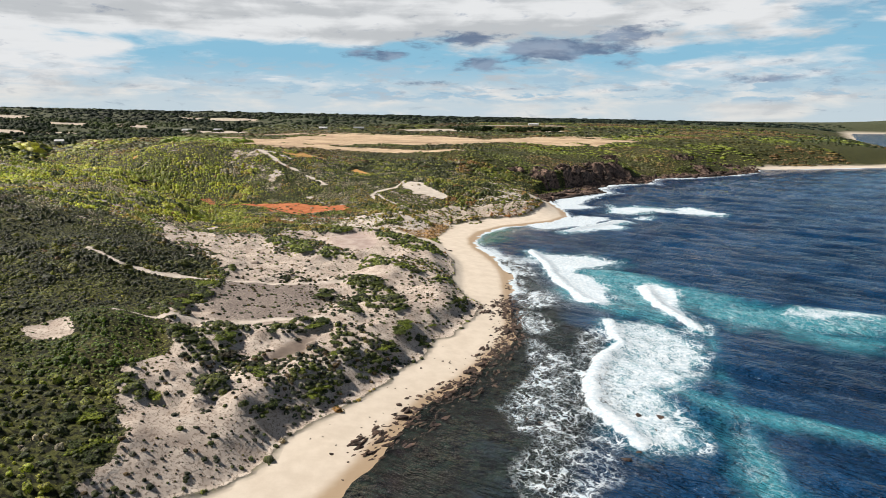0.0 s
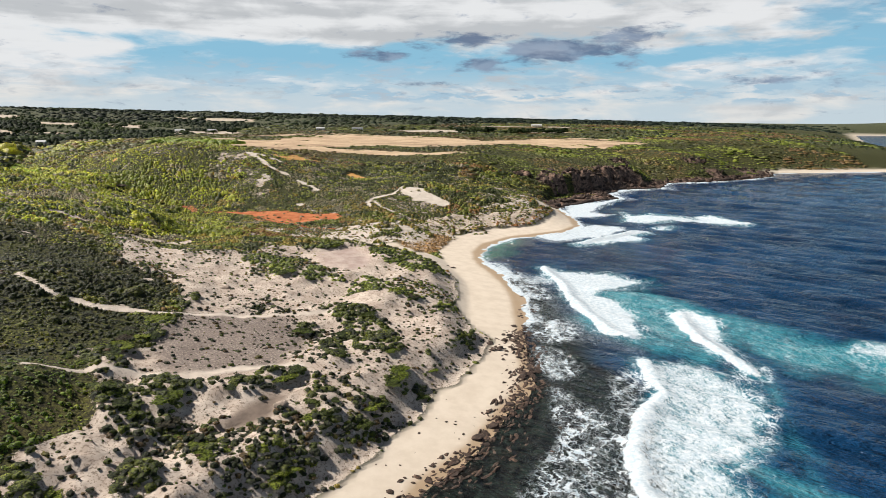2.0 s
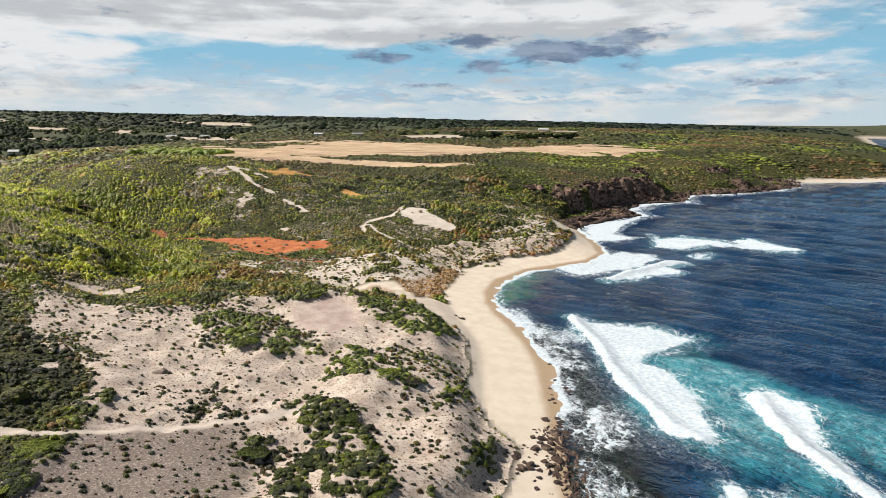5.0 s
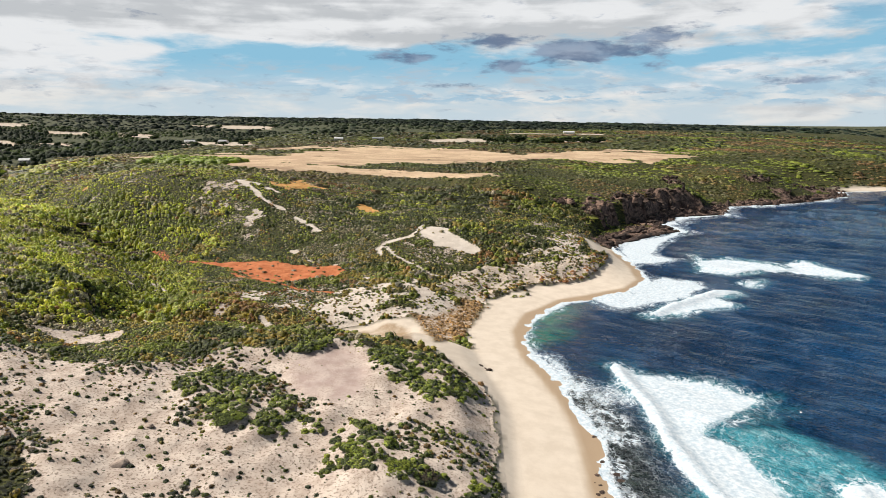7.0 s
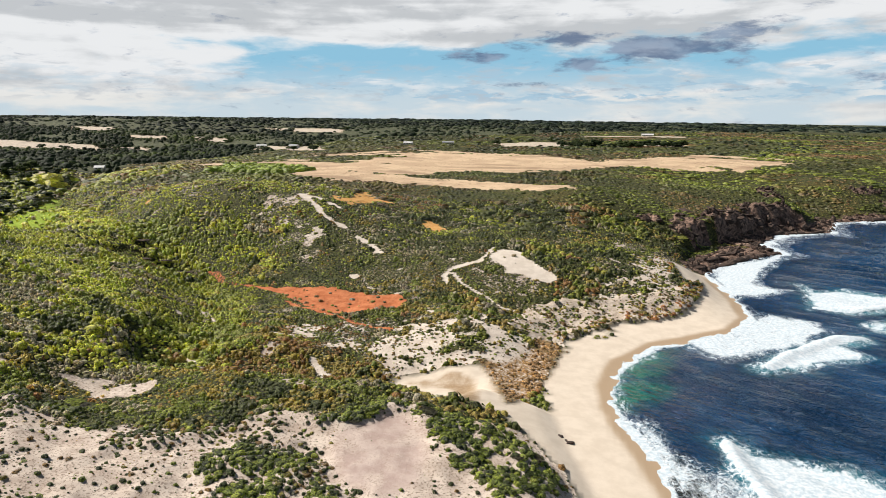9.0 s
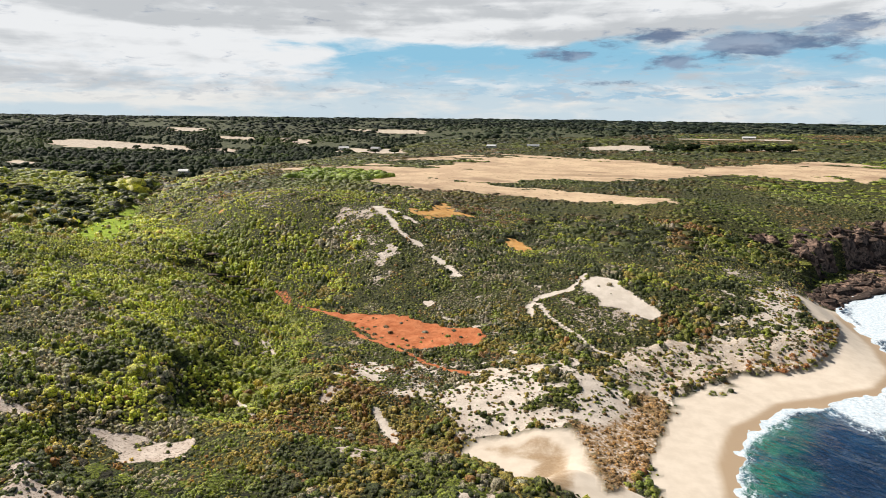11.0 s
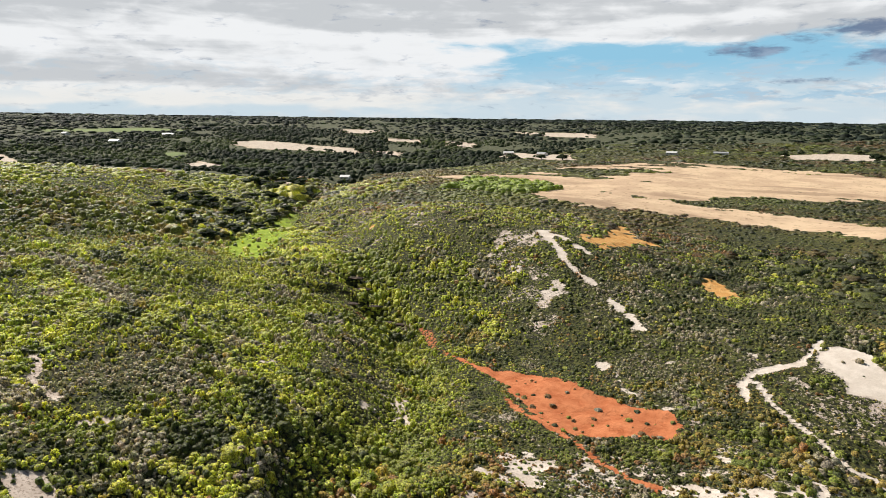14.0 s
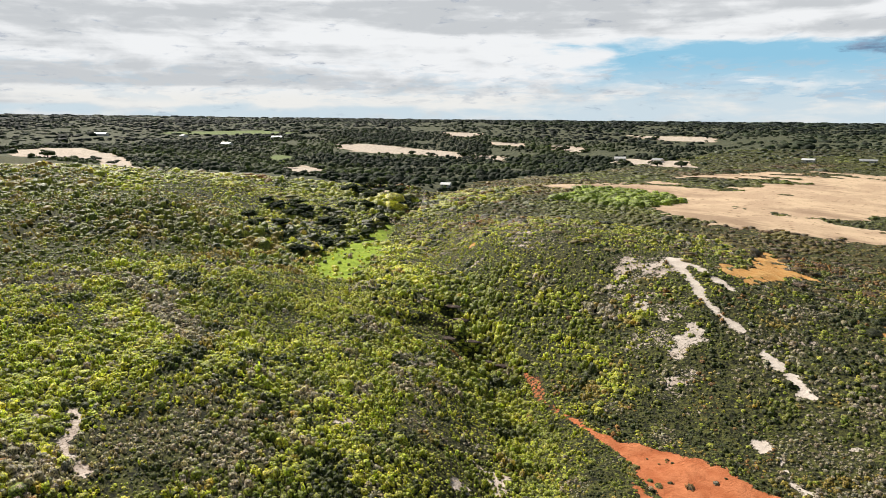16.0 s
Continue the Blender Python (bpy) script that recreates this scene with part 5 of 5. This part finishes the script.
for k, (x, y, s) in enumerate(spots):
    if ms["beach"][k] > 0.3 or used >= 298:
        continue
    q = rng.random()
    src = kinds[rng.randrange(4)] if q < 0.42 else kinds[4 + rng.randrange(3)] if q < 0.90 else kinds[7 + rng.randrange(2)]
    pose_k = pose(x, y, zs[k] - 0.1, 0, 0, rng.uniform(0, 360)) @ Matrix.Diagonal((s, s * rng.uniform(0.8, 1.2), s * rng.uniform(0.32, 0.56), 1))
    if used < len(kinds):
        kinds[used].matrix_world = pose_k
    else:
        made = copy_thing(src, pose_k)
    used += 1

# smaller growth between them
x, y, R = jitter(-135, 30, 92, 345, 1.25, 31)
z, m = survey(x, y)
patch = fbm(x, y, 16, 4, 401, 0.6)
loose = step(0.30, 0.55, patch + 0.22 * step(240, 215, y) + 0.30 * step(-80, -72, x) * step(-15, -25, x) * step(250, 258, y) * step(306, 296, y)) * (1 - np.maximum(m["stony"], m["bowl"]))
want = np.maximum(0.97 * m["patch"] * step(-0.18, 0.12, fbm(x, y, 4.5, 3, 405, 0.6) + 0.35 * step(205, 190, y)), 0.62 * loose + 0.24 * step(-0.5, 0.5, fbm(x, y, 30, 3, 403)) + 0.24 + 0.12 * m["stony"])
want += 0.4 * step(-56, -68, x) * step(160, 175, y) * step(-0.1, 0.3, patch)
want *= (1 - 0.97 * m["bowl"]) * (1 - 0.95 * m["track"]) * (1 - 0.95 * m["flat"])
edge = step(0, 2, m["s"]) * step(9, 3, m["s"])
want = np.maximum(want, 0.18 * edge * step(0.0, 0.4, patch))
ok = (m["dune"] > 0.4) & (m["beach"] < 0.3) & (m["s"] > 0.5) & (R.uniform(0, 1, len(x)) < want)
x, y, z, m, loose = x[ok], y[ok], z[ok], {k: v[ok] for k, v in m.items()}, loose[ok]
held = m["patch"] > 0.45
size = np.where(held, R.uniform(0.65, 1.35, len(x)), (0.20 + 0.75 * R.uniform(0, 1, len(x)) ** 3) * (1 - loose) + loose * R.uniform(0.4, 1.1, len(x)))
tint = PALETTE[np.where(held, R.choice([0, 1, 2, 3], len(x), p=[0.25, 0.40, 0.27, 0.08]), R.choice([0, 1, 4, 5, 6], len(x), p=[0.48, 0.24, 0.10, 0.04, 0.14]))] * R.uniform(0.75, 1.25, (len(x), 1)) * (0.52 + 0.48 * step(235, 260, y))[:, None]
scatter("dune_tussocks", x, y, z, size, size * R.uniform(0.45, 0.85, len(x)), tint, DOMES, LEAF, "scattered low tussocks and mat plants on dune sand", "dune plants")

# tussocks in the foredune mix, the orange scar and the dry flat
x, y, R = jitter(-150, 100, 345, 575, 1.3, 33)
z, m = survey(x, y)
q = R.uniform(0, 1, len(x))
patch = fbm(x, y, 9, 3, 402, 0.6)
ok = ((m["fore"] > 0.5) & (m["sand"] > 0.3) & (q < 0.32 + 0.62 * step(-0.05, 0.3, patch))) | ((m["orange"] > 0.6) & (q < 0.06)) | ((m["brown"] > 0.5) & (q < 0.62))
ok &= (m["beach"] < 0.3)
x, y, z, m = x[ok], y[ok], z[ok], {k: v[ok] for k, v in m.items()}
size = (0.25 + 0.85 * R.uniform(0, 1, len(x)) ** 2) * (1 + 0.5 * (m["orange"] > 0.6) + 0.6 * (m["fore"] > 0.5) * step(34, 24, m["d"]))
tint = PALETTE[R.choice([0, 1, 2, 4, 5, 6], len(x), p=[0.16, 0.22, 0.12, 0.20, 0.06, 0.24])] * R.uniform(0.75, 1.25, (len(x), 1))
tint[(m["d"] < 30) & (m["fore"] > 0.5)] *= np.array([1.5, 1.05, 1.0])
tint = np.where((m["brown"] > 0.5)[:, None], np.array([0.33, 0.205, 0.095]) * R.uniform(0.7, 1.3, (len(x), 1)), tint)
scatter("foredune_tussocks", x, y, z, size, size * R.uniform(0.4, 0.8, len(x)), tint, DOMES, LEAF, "low green and straw-brown tussocks behind the beach", "dune plants")


# ---- rocks ----
def boulder(rng, flat=0.7):
    bm = bmesh.new()
    made = bmesh.ops.create_icosphere(bm, subdivisions=2, radius=1.0)["verts"]
    cuts = [(Vector((rng.gauss(0, 1), rng.gauss(0, 1), rng.gauss(0.2, 0.8))).normalized(), rng.uniform(0.55, 0.85)) for _ in range(9)]
    off = Vector((rng.uniform(0, 90), 0, 0))
    for v in made:
        for nrm, dist in cuts:
            over = v.co.dot(nrm) - dist
            if over > 0:
                v.co -= nrm * over
        v.co *= 1 + 0.12 * noise.noise(v.co * 2.5 + off)
        v.co.z *= flat
    return bm


rng = random.Random(8)
stones = []
for k in range(8):
    me = bpy.data.meshes.new("boulder")
    bm = boulder(rng, rng.uniform(0.45, 0.8))
    bm.to_mesh(me), bm.free()
    me.materials.append(ROCK)
    stones.append(me)


def crag(rng):
    """A small angular block for the joined rock."""
    bm = bmesh.new()
    bmesh.ops.create_icosphere(bm, subdivisions=1, radius=1.0)
    cuts = [(Vector((rng.gauss(0, 1), rng.gauss(0, 1), rng.gauss(0, 0.9))).normalized(), rng.uniform(0.35, 0.7)) for _ in range(6)]
    for v in bm.verts:
        for nrm, dist in cuts:
            v.co -= nrm * max(0.0, v.co.dot(nrm) - dist)
        v.co.x *= rng.uniform(1.0, 1.5)
    bm.verts.index_update()
    out = np.array([v.co[:] for v in bm.verts]), np.array([[v.index for v in f.verts] for f in bm.faces])
    bm.free()
    return out


CRAGS = [crag(rng) for _ in range(7)]


def strew(pts, wide, n, lo, hi, label, group, sink=0.25, name="boulder"):
    where = []
    for k in range(n):
        i = rng.randrange(len(pts) - 1)
        u = rng.random()
        where.append((pts[i][0] + u * (pts[i + 1][0] - pts[i][0]) + rng.gauss(0, wide), pts[i][1] + u * (pts[i + 1][1] - pts[i][1]) + rng.gauss(0, wide)))
    zz, mm = heights(where)
    for (x, y), z in zip(where, zz):
        s = lo + (hi - lo) * rng.random() ** 2.2
        ob = new(name, stones[rng.randrange(len(stones))])
        ob.matrix_world = pose(x, y, max(z, -0.5) + s * 0.25 - sink * s, rng.uniform(-15, 15), rng.uniform(-15, 15), rng.uniform(0, 360)) @ Matrix.Diagonal((s * rng.uniform(0.8, 1.5), s, s * rng.uniform(0.35, 0.75), 1))
        tagged(ob, label, "rock", group)


LEDGE = [(-13, 138), (-3, 152), (8, 169), (18, 189), (23, 206), (24, 219)]
strew(LEDGE, 1.3, 90, 0.4, 1.6, "dark brown reef rock at the edge of the beach", "rocks along the waterline")
strew([(13, 222), (22, 242), (29, 250), (21, 234), (14, 224)], 2.4, 90, 0.35, 1.5, "reddish brown boulder on the sandy point", "boulders on the point")
strew([(23, 206), (25, 232), (30, 250)], 2.2, 60, 0.3, 1.2, "weed-stained rock beside the point", "boulders on the point")
strew([(-20, 126), (4, 190)], 5.0, 34, 0.15, 0.55, "small brown stone lying on beach sand", "stones on the beach")
strew([(21, 148), (22, 136)], 1.2, 5, 0.8, 1.8, "brown reef rock awash in shallow water", "rocks in the surf")
strew([(40, 131), (55, 144)], 2.5, 7, 0.8, 2.2, "wet rock awash among breaking waves", "rocks in the surf")
strew([(35, 235), (38, 262), (33, 280)], 3.0, 12, 0.5, 1.3, "wet rock awash among breaking waves", "rocks in the surf")
strew([(27, 264), (29, 268)], 0.6, 4, 0.5, 0.9, "small dark rock at the waterline", "stones on the beach")
strew([(1, 335), (5, 334)], 0.8, 4, 0.7, 1.4, "low sandstone lump on the beach", "stones on the beach")

strew([(100, 655), (128, 690), (165, 716), (200, 732)], 9.0, 60, 1.8, 5.5, "large reddish brown crag of the broken headland cliff", "crags of the headland", 0.35, "crag")
strew([(205, 768), (222, 850), (300, 862), (330, 850)], 9.0, 22, 0.8, 2.4, "reddish brown outcrop standing out of green heath", "outcrops on the plateau", 0.3, "crag")

# the broken headland: many blocks in one mesh
x, y, R = jitter(70, 520, 552, 985, 2.8, 51)
z, m = survey(x, y)
ok = (m["rock"] > 0.45) & (m["d"] > -3) & (R.uniform(0, 1, len(x)) < 0.62)
x, y, z, d = x[ok], y[ok], z[ok], m["d"][ok]
size = 0.8 + 2.8 * R.uniform(0, 1, len(x)) ** 2.5
ob = scatter("headland_rocks", x, y, z, size, size * R.uniform(0.6, 1.7, len(x)), np.ones((len(x), 3)), CRAGS, ROCK, "dark jagged rock of the headland and its wave-cut ledges", "rocks", 0.12, False)
# loose reef rock in the shallows
x, y, R = jitter(-60, 34, 60, 300, 1.5, 52)
z, m = survey(x, y)
gap = line_gap(x, y, LEDGE)[0]
ok = ((m["d"] < 2.5) & (m["d"] > -16) & (R.uniform(0, 1, len(x)) < 0.03 + 0.75 * step(4.5, 0.8, gap) + 0.2 * step(7, 2, -m["d"]) * step(0.1, 0.5, fbm(x, y, 8, 3, 55)))) | ((gap < 6) & (m["d"] > 0) & (R.uniform(0, 1, len(x)) < 0.26))
x, y, z = x[ok], y[ok], np.maximum(z[ok], -0.15)
size = 0.25 + 0.95 * R.uniform(0, 1, len(x)) ** 2
scatter("reef_rocks", x, y, z, size, size * R.uniform(0.3, 0.6, len(x)), np.ones((len(x), 3)), CRAGS, ROCK, "broken brown reef rock and weed at the waterline", "rocks", 0.12, False)
# tilted slabs of brown rock in rows along the ledge
x, y, R = jitter(-30, 40, 110, 262, 1.25, 53)
z, m = survey(x, y)
gap, along = line_gap(x, y, [(-14, 130), (0, 150), (9, 165), (14, 176), (22, 198), (26, 220), (25, 244)])
ok = (R.uniform(0, 1, len(x)) < 0.72 * step(6.5, 2.5, gap + 2.2 * fbm(x, y, 9, 3, 56))) & (m["d"] > -9)
x, y, z, along = x[ok], y[ok], np.maximum(z[ok], -0.1), along[ok]
size = 0.30 + 0.85 * R.uniform(0, 1, len(x)) ** 2
scatter("ledge_rocks", x, y, z, size, size * R.uniform(0.35, 0.8, len(x)), np.ones((len(x), 3)), [(v * np.array([1.9, 0.7, 1.0]), f) for v, f in CRAGS], ROCK, "dark brown tilted slabs of reef rock along the beach", "rocks", 0.12, False, 0.95 + 0.1 * along + R.normal(0, 0.25, len(x)))
SANDSTONE = plain("pale_sandstone", (0.24, 0.19, 0.155), (0.42, 0.34, 0.28), 0.9, 1.2)
# knolls of sandstone standing in the dune flat
for x, y, s in ((-73, 248, 2.4), (-35, 168, 2.0), (-74, 263, 1.1), (-8, 272, 0.9), (-46, 196, 1.0)):
    me = stones[3 if s > 1.5 else 5].copy()
    me.materials[0] = SANDSTONE
    ob = new("sandstone_knoll", me)
    ob.matrix_world = pose(x, y, height(x, y) + 0.1, 0, 0, 30 * s) @ Matrix.Diagonal((s, s * 0.8, s * 0.7, 1))
    tagged(ob, "low weathered sandstone knoll standing in dune sand", "rock", "knolls in the dunes")

# tilted beds of rock that run out into the sea, and the ledges in the gully
for x, y, turn, long, wide, tall in ((112, 588, 42, 13, 3.0, 1.6), (124, 602, 40, 15, 3.2, 1.8), (139, 617, 38, 14, 2.6, 1.5), (152, 627, 40, 9, 2.0, 1.1), (104, 594, 40, 12, 2.6, 1.5), (120, 612, 36, 13, 2.4, 1.8),
                                     (99, 575, 50, 8, 2.2, 1.2), (180, 712, 20, 12, 3.0, 1.6), (198, 718, 18, 13, 2.4, 1.4), (217, 724, 20, 10, 2.0, 1.2), (300, 806, 25, 14, 3.0, 1.5), (340, 828, 30, 16, 3.0, 1.6),
                                     (372, 850, 32, 14, 2.6, 1.4), (400, 872, 38, 16, 3.0, 1.6), (428, 897, 60, 12, 2.4, 1.4)):
    ob = new("rock_ledge", stones[int(x) % len(stones)])
    ob.matrix_world = pose(x, y, max(height(x, y), 0.0) + 0.6, 6, -3, turn) @ Matrix.Diagonal((long * 1.15, wide, tall * 1.4, 1))
    tagged(ob, "long dark ledge of tilted rock washed by the sea", "rock", "ledges of the headland")
for x, y, turn, long in ((-229, 499, 25, 6.5), (-221, 496, 15, 5.0), (-210, 488, 25, 5.5), (-200, 485, 10, 6.0), (-191, 484, 30, 5.0), (-214, 478, 20, 4.5)):
    ob = new("rock_ledge", stones[int(-x) % len(stones)])
    ob.matrix_world = pose(x, y, height(x, y) + 0.5, 0, 0, turn) @ Matrix.Diagonal((long, 1.8, 1.3, 1))
    tagged(ob, "brown overhanging rock ledge among gully shrubs", "rock", "ledges in the gully")

# ---- woods ----
def woods(name, box, hole, cell, lo, hi, flat, seed, label, haze=(1.0, 1.0, 1.0)):
    x, y, R = jitter(*box, cell, seed)
    if hole:
        out = ~((x > hole[0]) & (x < hole[1]) & (y > hole[2]) & (y < hole[3]))
        x, y = x[out], y[out]
    h = within(x, y, FOREST) & (np.hypot(x, y) < 4700)
    x, y = x[h], y[h]
    z, m = survey(x, y)
    ok = (m["forest"] > 0.5) & (m["field"] < 0.3) & (m["green"] < 0.3) & (R.uniform(0, 1, len(x)) < 0.9) & (m["d"] > 60) & (fbm(x, y, 90, 4, 500, 0.65) < R.uniform(0.1, 0.5, len(x)))
    x, y, z = x[ok], y[ok], z[ok]
    size = (0.75 * lo + (hi - lo) * 1.9 * R.uniform(0, 1, len(x)) ** 2.5) * (0.8 + 0.35 * step(-0.3, 0.4, fbm(x, y, 120, 3, 501)))
    light = step(-0.15, 0.6, fbm(x, y, 140, 4, 502, 0.6))[:, None]
    tint = (np.array([0.026, 0.039, 0.022]) * (1 - light) + np.array([0.078, 0.100, 0.042]) * light) * R.uniform(0.7, 1.3, (len(x), 1)) * np.array(haze)
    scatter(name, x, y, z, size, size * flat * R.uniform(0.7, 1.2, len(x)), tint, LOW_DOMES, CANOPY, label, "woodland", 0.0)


woods("near_woodland", (-1250, -380, 560, 1500), None, 8.0, 3.0, 5.6, 0.85, 61, "dark green woodland canopy behind the dunes")
# distance haze put into the leaf colour of the two farther woods
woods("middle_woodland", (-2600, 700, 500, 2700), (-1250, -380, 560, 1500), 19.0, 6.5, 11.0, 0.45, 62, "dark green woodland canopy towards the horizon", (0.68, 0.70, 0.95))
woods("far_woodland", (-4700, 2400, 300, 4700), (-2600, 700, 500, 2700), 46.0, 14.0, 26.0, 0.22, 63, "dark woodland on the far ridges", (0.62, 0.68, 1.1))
# scrub and small trees between the fields and the woods
x, y, R = jitter(-420, 1500, 1180, 2150, 19.0, 64)
x, y = x + R.uniform(-12, 12, len(x)), y + R.uniform(-12, 12, len(x))
z, m = survey(x, y)
ok = (m["d"] > 60) & (m["field"] < 0.3) & (m["forest"] < 0.5) & (fbm(x, y, 110, 4, 505, 0.6) > R.uniform(-0.2, 0.5, len(x)))
x, y, z = x[ok], y[ok], z[ok]
size = R.uniform(2.5, 7.5, len(x))
tint = np.array([0.050, 0.066, 0.022]) * R.uniform(0.5, 1.6, (len(x), 1))
scatter("open_scrub", x, y, z, size, size * R.uniform(0.3, 0.6, len(x)), tint, LOW_DOMES, LEAF, "pale green scrub and small trees behind the fields", "scrub", 0.0)


def tree(rng, mat, label, group):
    top = thing("tree", label, "tree", group)
    bm = bmesh.new()
    tube(bm, (0, 0, -0.5), (0.1, 0, 2.2), 0.35, 0.22)
    for k in range(4):
        a = k * 1.57 + rng.uniform(-0.4, 0.4)
        tube(bm, (0.1, 0, 1.9), (1.5 * math.cos(a), 1.5 * math.sin(a), 3.4), 0.16, 0.07, 5)
    part("trunk", bm, BARK, top)
    bm = bmesh.new()
    for k in range(11):
        a, r = rng.uniform(0, 6.28), rng.uniform(0.5, 2.9)
        s = rng.uniform(1.0, 1.6)
        c = (math.cos(a) * r, math.sin(a) * r, rng.uniform(2.0, 4.2) - 0.35 * r)
        lump(bm, rng, c, (s * 0.9, s * 0.9, s * 0.65), 0.3, 1)
        sprays(bm, rng, c, (s * 1.1, s * 1.1, s * 0.8), 22, 0.3)
    part("crown", bm, mat, top)
    return top


trees = [tree(rng, TREE_LEAF, "dark green spreading tree beside dry pasture", "trees round the paddocks") for _ in range(5)]
stand = []
for k in range(70):
    u = rng.random()
    stand.append((38 + u * 205 + rng.gauss(0, 6), 1345 + 45 * u + rng.gauss(0, 10), rng.uniform(1.1, 1.9)))
for pts in PADDOCKS + PADDOCKS_FAR[:4] + GREEN_PADDOCKS:
    for k in range(9):
        i, u = rng.randrange(len(pts)), rng.random()
        (ax, ay), (bx, by) = pts[i - 1], pts[i]
        stand.append((ax + u * (bx - ax) + rng.gauss(0, 6), ay + u * (by - ay) + rng.gauss(0, 6), rng.uniform(0.9, 1.7)))
for k in range(95):
    x, y = rng.uniform(-450, -322), rng.uniform(472, 700)
    if outline(np.array([x]), np.array([y]), THICKET)[0] > -6 + 14 * noise.noise((x * 0.03, y * 0.03, 0)):
        stand.append((x, y, rng.uniform(0.8, 1.35)))
zz, _ = heights(stand)
for k, (x, y, s) in enumerate(stand):
    at = pose(x, y, zz[k], 0, 0, rng.uniform(0, 360)) @ Matrix.Diagonal((s, s, s * rng.uniform(0.65, 0.95), 1))
    if k < len(trees):
        trees[k].matrix_world = at
    else:
        copy_thing(trees[rng.randrange(len(trees))], at)
# the bright thicket at the edge of the dry field
x, y, R = jitter(-400, -225, 715, 880, 5.0, 66)
z, m = survey(x, y)
ok = (outline(x, y, FIELD_BUSHES) + 8 * fbm(x, y, 30, 3, 77) > -4)
x, y, z = x[ok], y[ok], z[ok]
size = R.uniform(2.6, 5.6, len(x))
scatter("field_thicket", x, y, z, size, size * R.uniform(0.6, 0.95, len(x)), np.array([0.24, 0.30, 0.045]) * R.uniform(0.6, 1.25, (len(x), 1)), BIG_TUFTS, LEAF, "bright green thicket at the edge of the dry field", "bushes", 0.0)

# ---- farm buildings ----
ROOF_PALE, ROOF_GREY = plain("pale_sheet_roof", (0.62, 0.63, 0.62), (0.74, 0.74, 0.72), 0.45, 0.6), plain("grey_sheet_roof", (0.28, 0.29, 0.30), (0.40, 0.41, 0.42), 0.45, 0.6)
WALL, PANE, DOOR = plain("painted_wall", (0.55, 0.52, 0.47), (0.66, 0.63, 0.58)), plain("dark_glass", (0.03, 0.035, 0.04), (0.05, 0.06, 0.07), 0.1), plain("timber_door", (0.12, 0.08, 0.05), (0.18, 0.13, 0.08))


def block(bm, x0, x1, y0, y1, z0, z1):
    made = bmesh.ops.create_cube(bm, size=1.0)["verts"]
    for v in made:
        v.co = Vector(((x0 + x1) / 2 + v.co.x * (x1 - x0), (y0 + y1) / 2 + v.co.y * (y1 - y0), (z0 + z1) / 2 + v.co.z * (z1 - z0)))


def building(name, label, long, deep, eave, rise, roof):
    top = thing(name, label, "building", "farm buildings")
    bm = bmesh.new()
    a, b = long / 2, deep / 2
    ends = []
    for x in (-a, a):
        ends.append([bm.verts.new(p) for p in ((x, -b, -0.6), (x, b, -0.6), (x, b, eave), (x, 0, eave + rise), (x, -b, eave))])
    bm.faces.new(ends[0]), bm.faces.new(ends[1][::-1])
    for i, j in ((0, 1), (1, 2), (4, 0)):
        bm.faces.new((ends[0][i], ends[1][i], ends[1][j], ends[0][j]))
    part("wall", bm, WALL, top)
    bm = bmesh.new()
    for s in (-1, 1):
        lo, hi = (s * (b + 0.6), eave - 0.6 * rise / b), (0.0, eave + rise)
        v = [bm.verts.new((x, y, z + t)) for t in (0.03, 0.23) for x, y, z in ((-a - 0.5, *lo), (a + 0.5, *lo), (a + 0.5, *hi), (-a - 0.5, *hi))]
        for f in ((0, 1, 2, 3), (7, 6, 5, 4), (0, 4, 5, 1), (1, 5, 6, 2), (2, 6, 7, 3), (3, 7, 4, 0)):
            bm.faces.new([v[k] for k in f])
    part("roof", bm, roof, top)
    bm = bmesh.new()
    block(bm, -0.6, 0.6, -b - 0.06, -b + 0.05, 0, 2.1)
    part("door", bm, DOOR, top)
    for k in range(int(long // 4)):
        x = -a + 2 + 4 * k
        if abs(x) > 1.4:
            bm = bmesh.new()
            block(bm, x - 0.6, x + 0.6, -b - 0.05, -b + 0.05, 1.0, 2.1)
            part("window", bm, PANE, top)
    return top


for name, label, x, y, turn, size in (
        ("farmhouse", "white farmhouse among dark trees at the field edge", -446, 768, 20, (9, 7, 2.6, 1.6, ROOF_PALE)),
        ("farm_shed", "long grey sheet-roofed shed beside the dry field", -165, 1300, 5, (20, 8, 3.2, 1.6, ROOF_GREY)),
        ("farm_shed", "pale sheet-roofed shed beside the dry field", -228, 1262, 0, (15, 8, 3.2, 1.6, ROOF_PALE)),
        ("farmhouse", "pale-roofed farmhouse among distant paddocks", -1180, 1130, 30, (22, 10, 3, 2.4, ROOF_PALE)),
        ("farmhouse", "pale-roofed farmhouse among dark woodland", -1100, 960, 10, (20, 10, 3, 2.4, ROOF_PALE)),
        ("farmhouse", "grey-roofed farmhouse among dark woodland", -1330, 1010, -10, (22, 10, 3, 2.4, ROOF_GREY)),
        ("farm_shed", "pale sheet-roofed shed among distant paddocks", -1465, 905, 25, (30, 12, 4, 2.4, ROOF_PALE)),
        ("farmhouse", "pale-roofed farmhouse among open scrub", 240, 1760, 0, (26, 11, 3.2, 2.4, ROOF_PALE)),
        ("farmhouse", "white farmhouse among scrub and tracks", -470, 1215, 35, (16, 9, 3, 2.2, ROOF_PALE)),
        ("farmhouse", "grey-roofed farmhouse among scrub and tracks", -405, 1195, -15, (15, 9, 3, 2.2, ROOF_GREY))):
    building(name, label, *size).matrix_world = pose(x, y, height(x, y) + 0.3, 0, 0, turn)
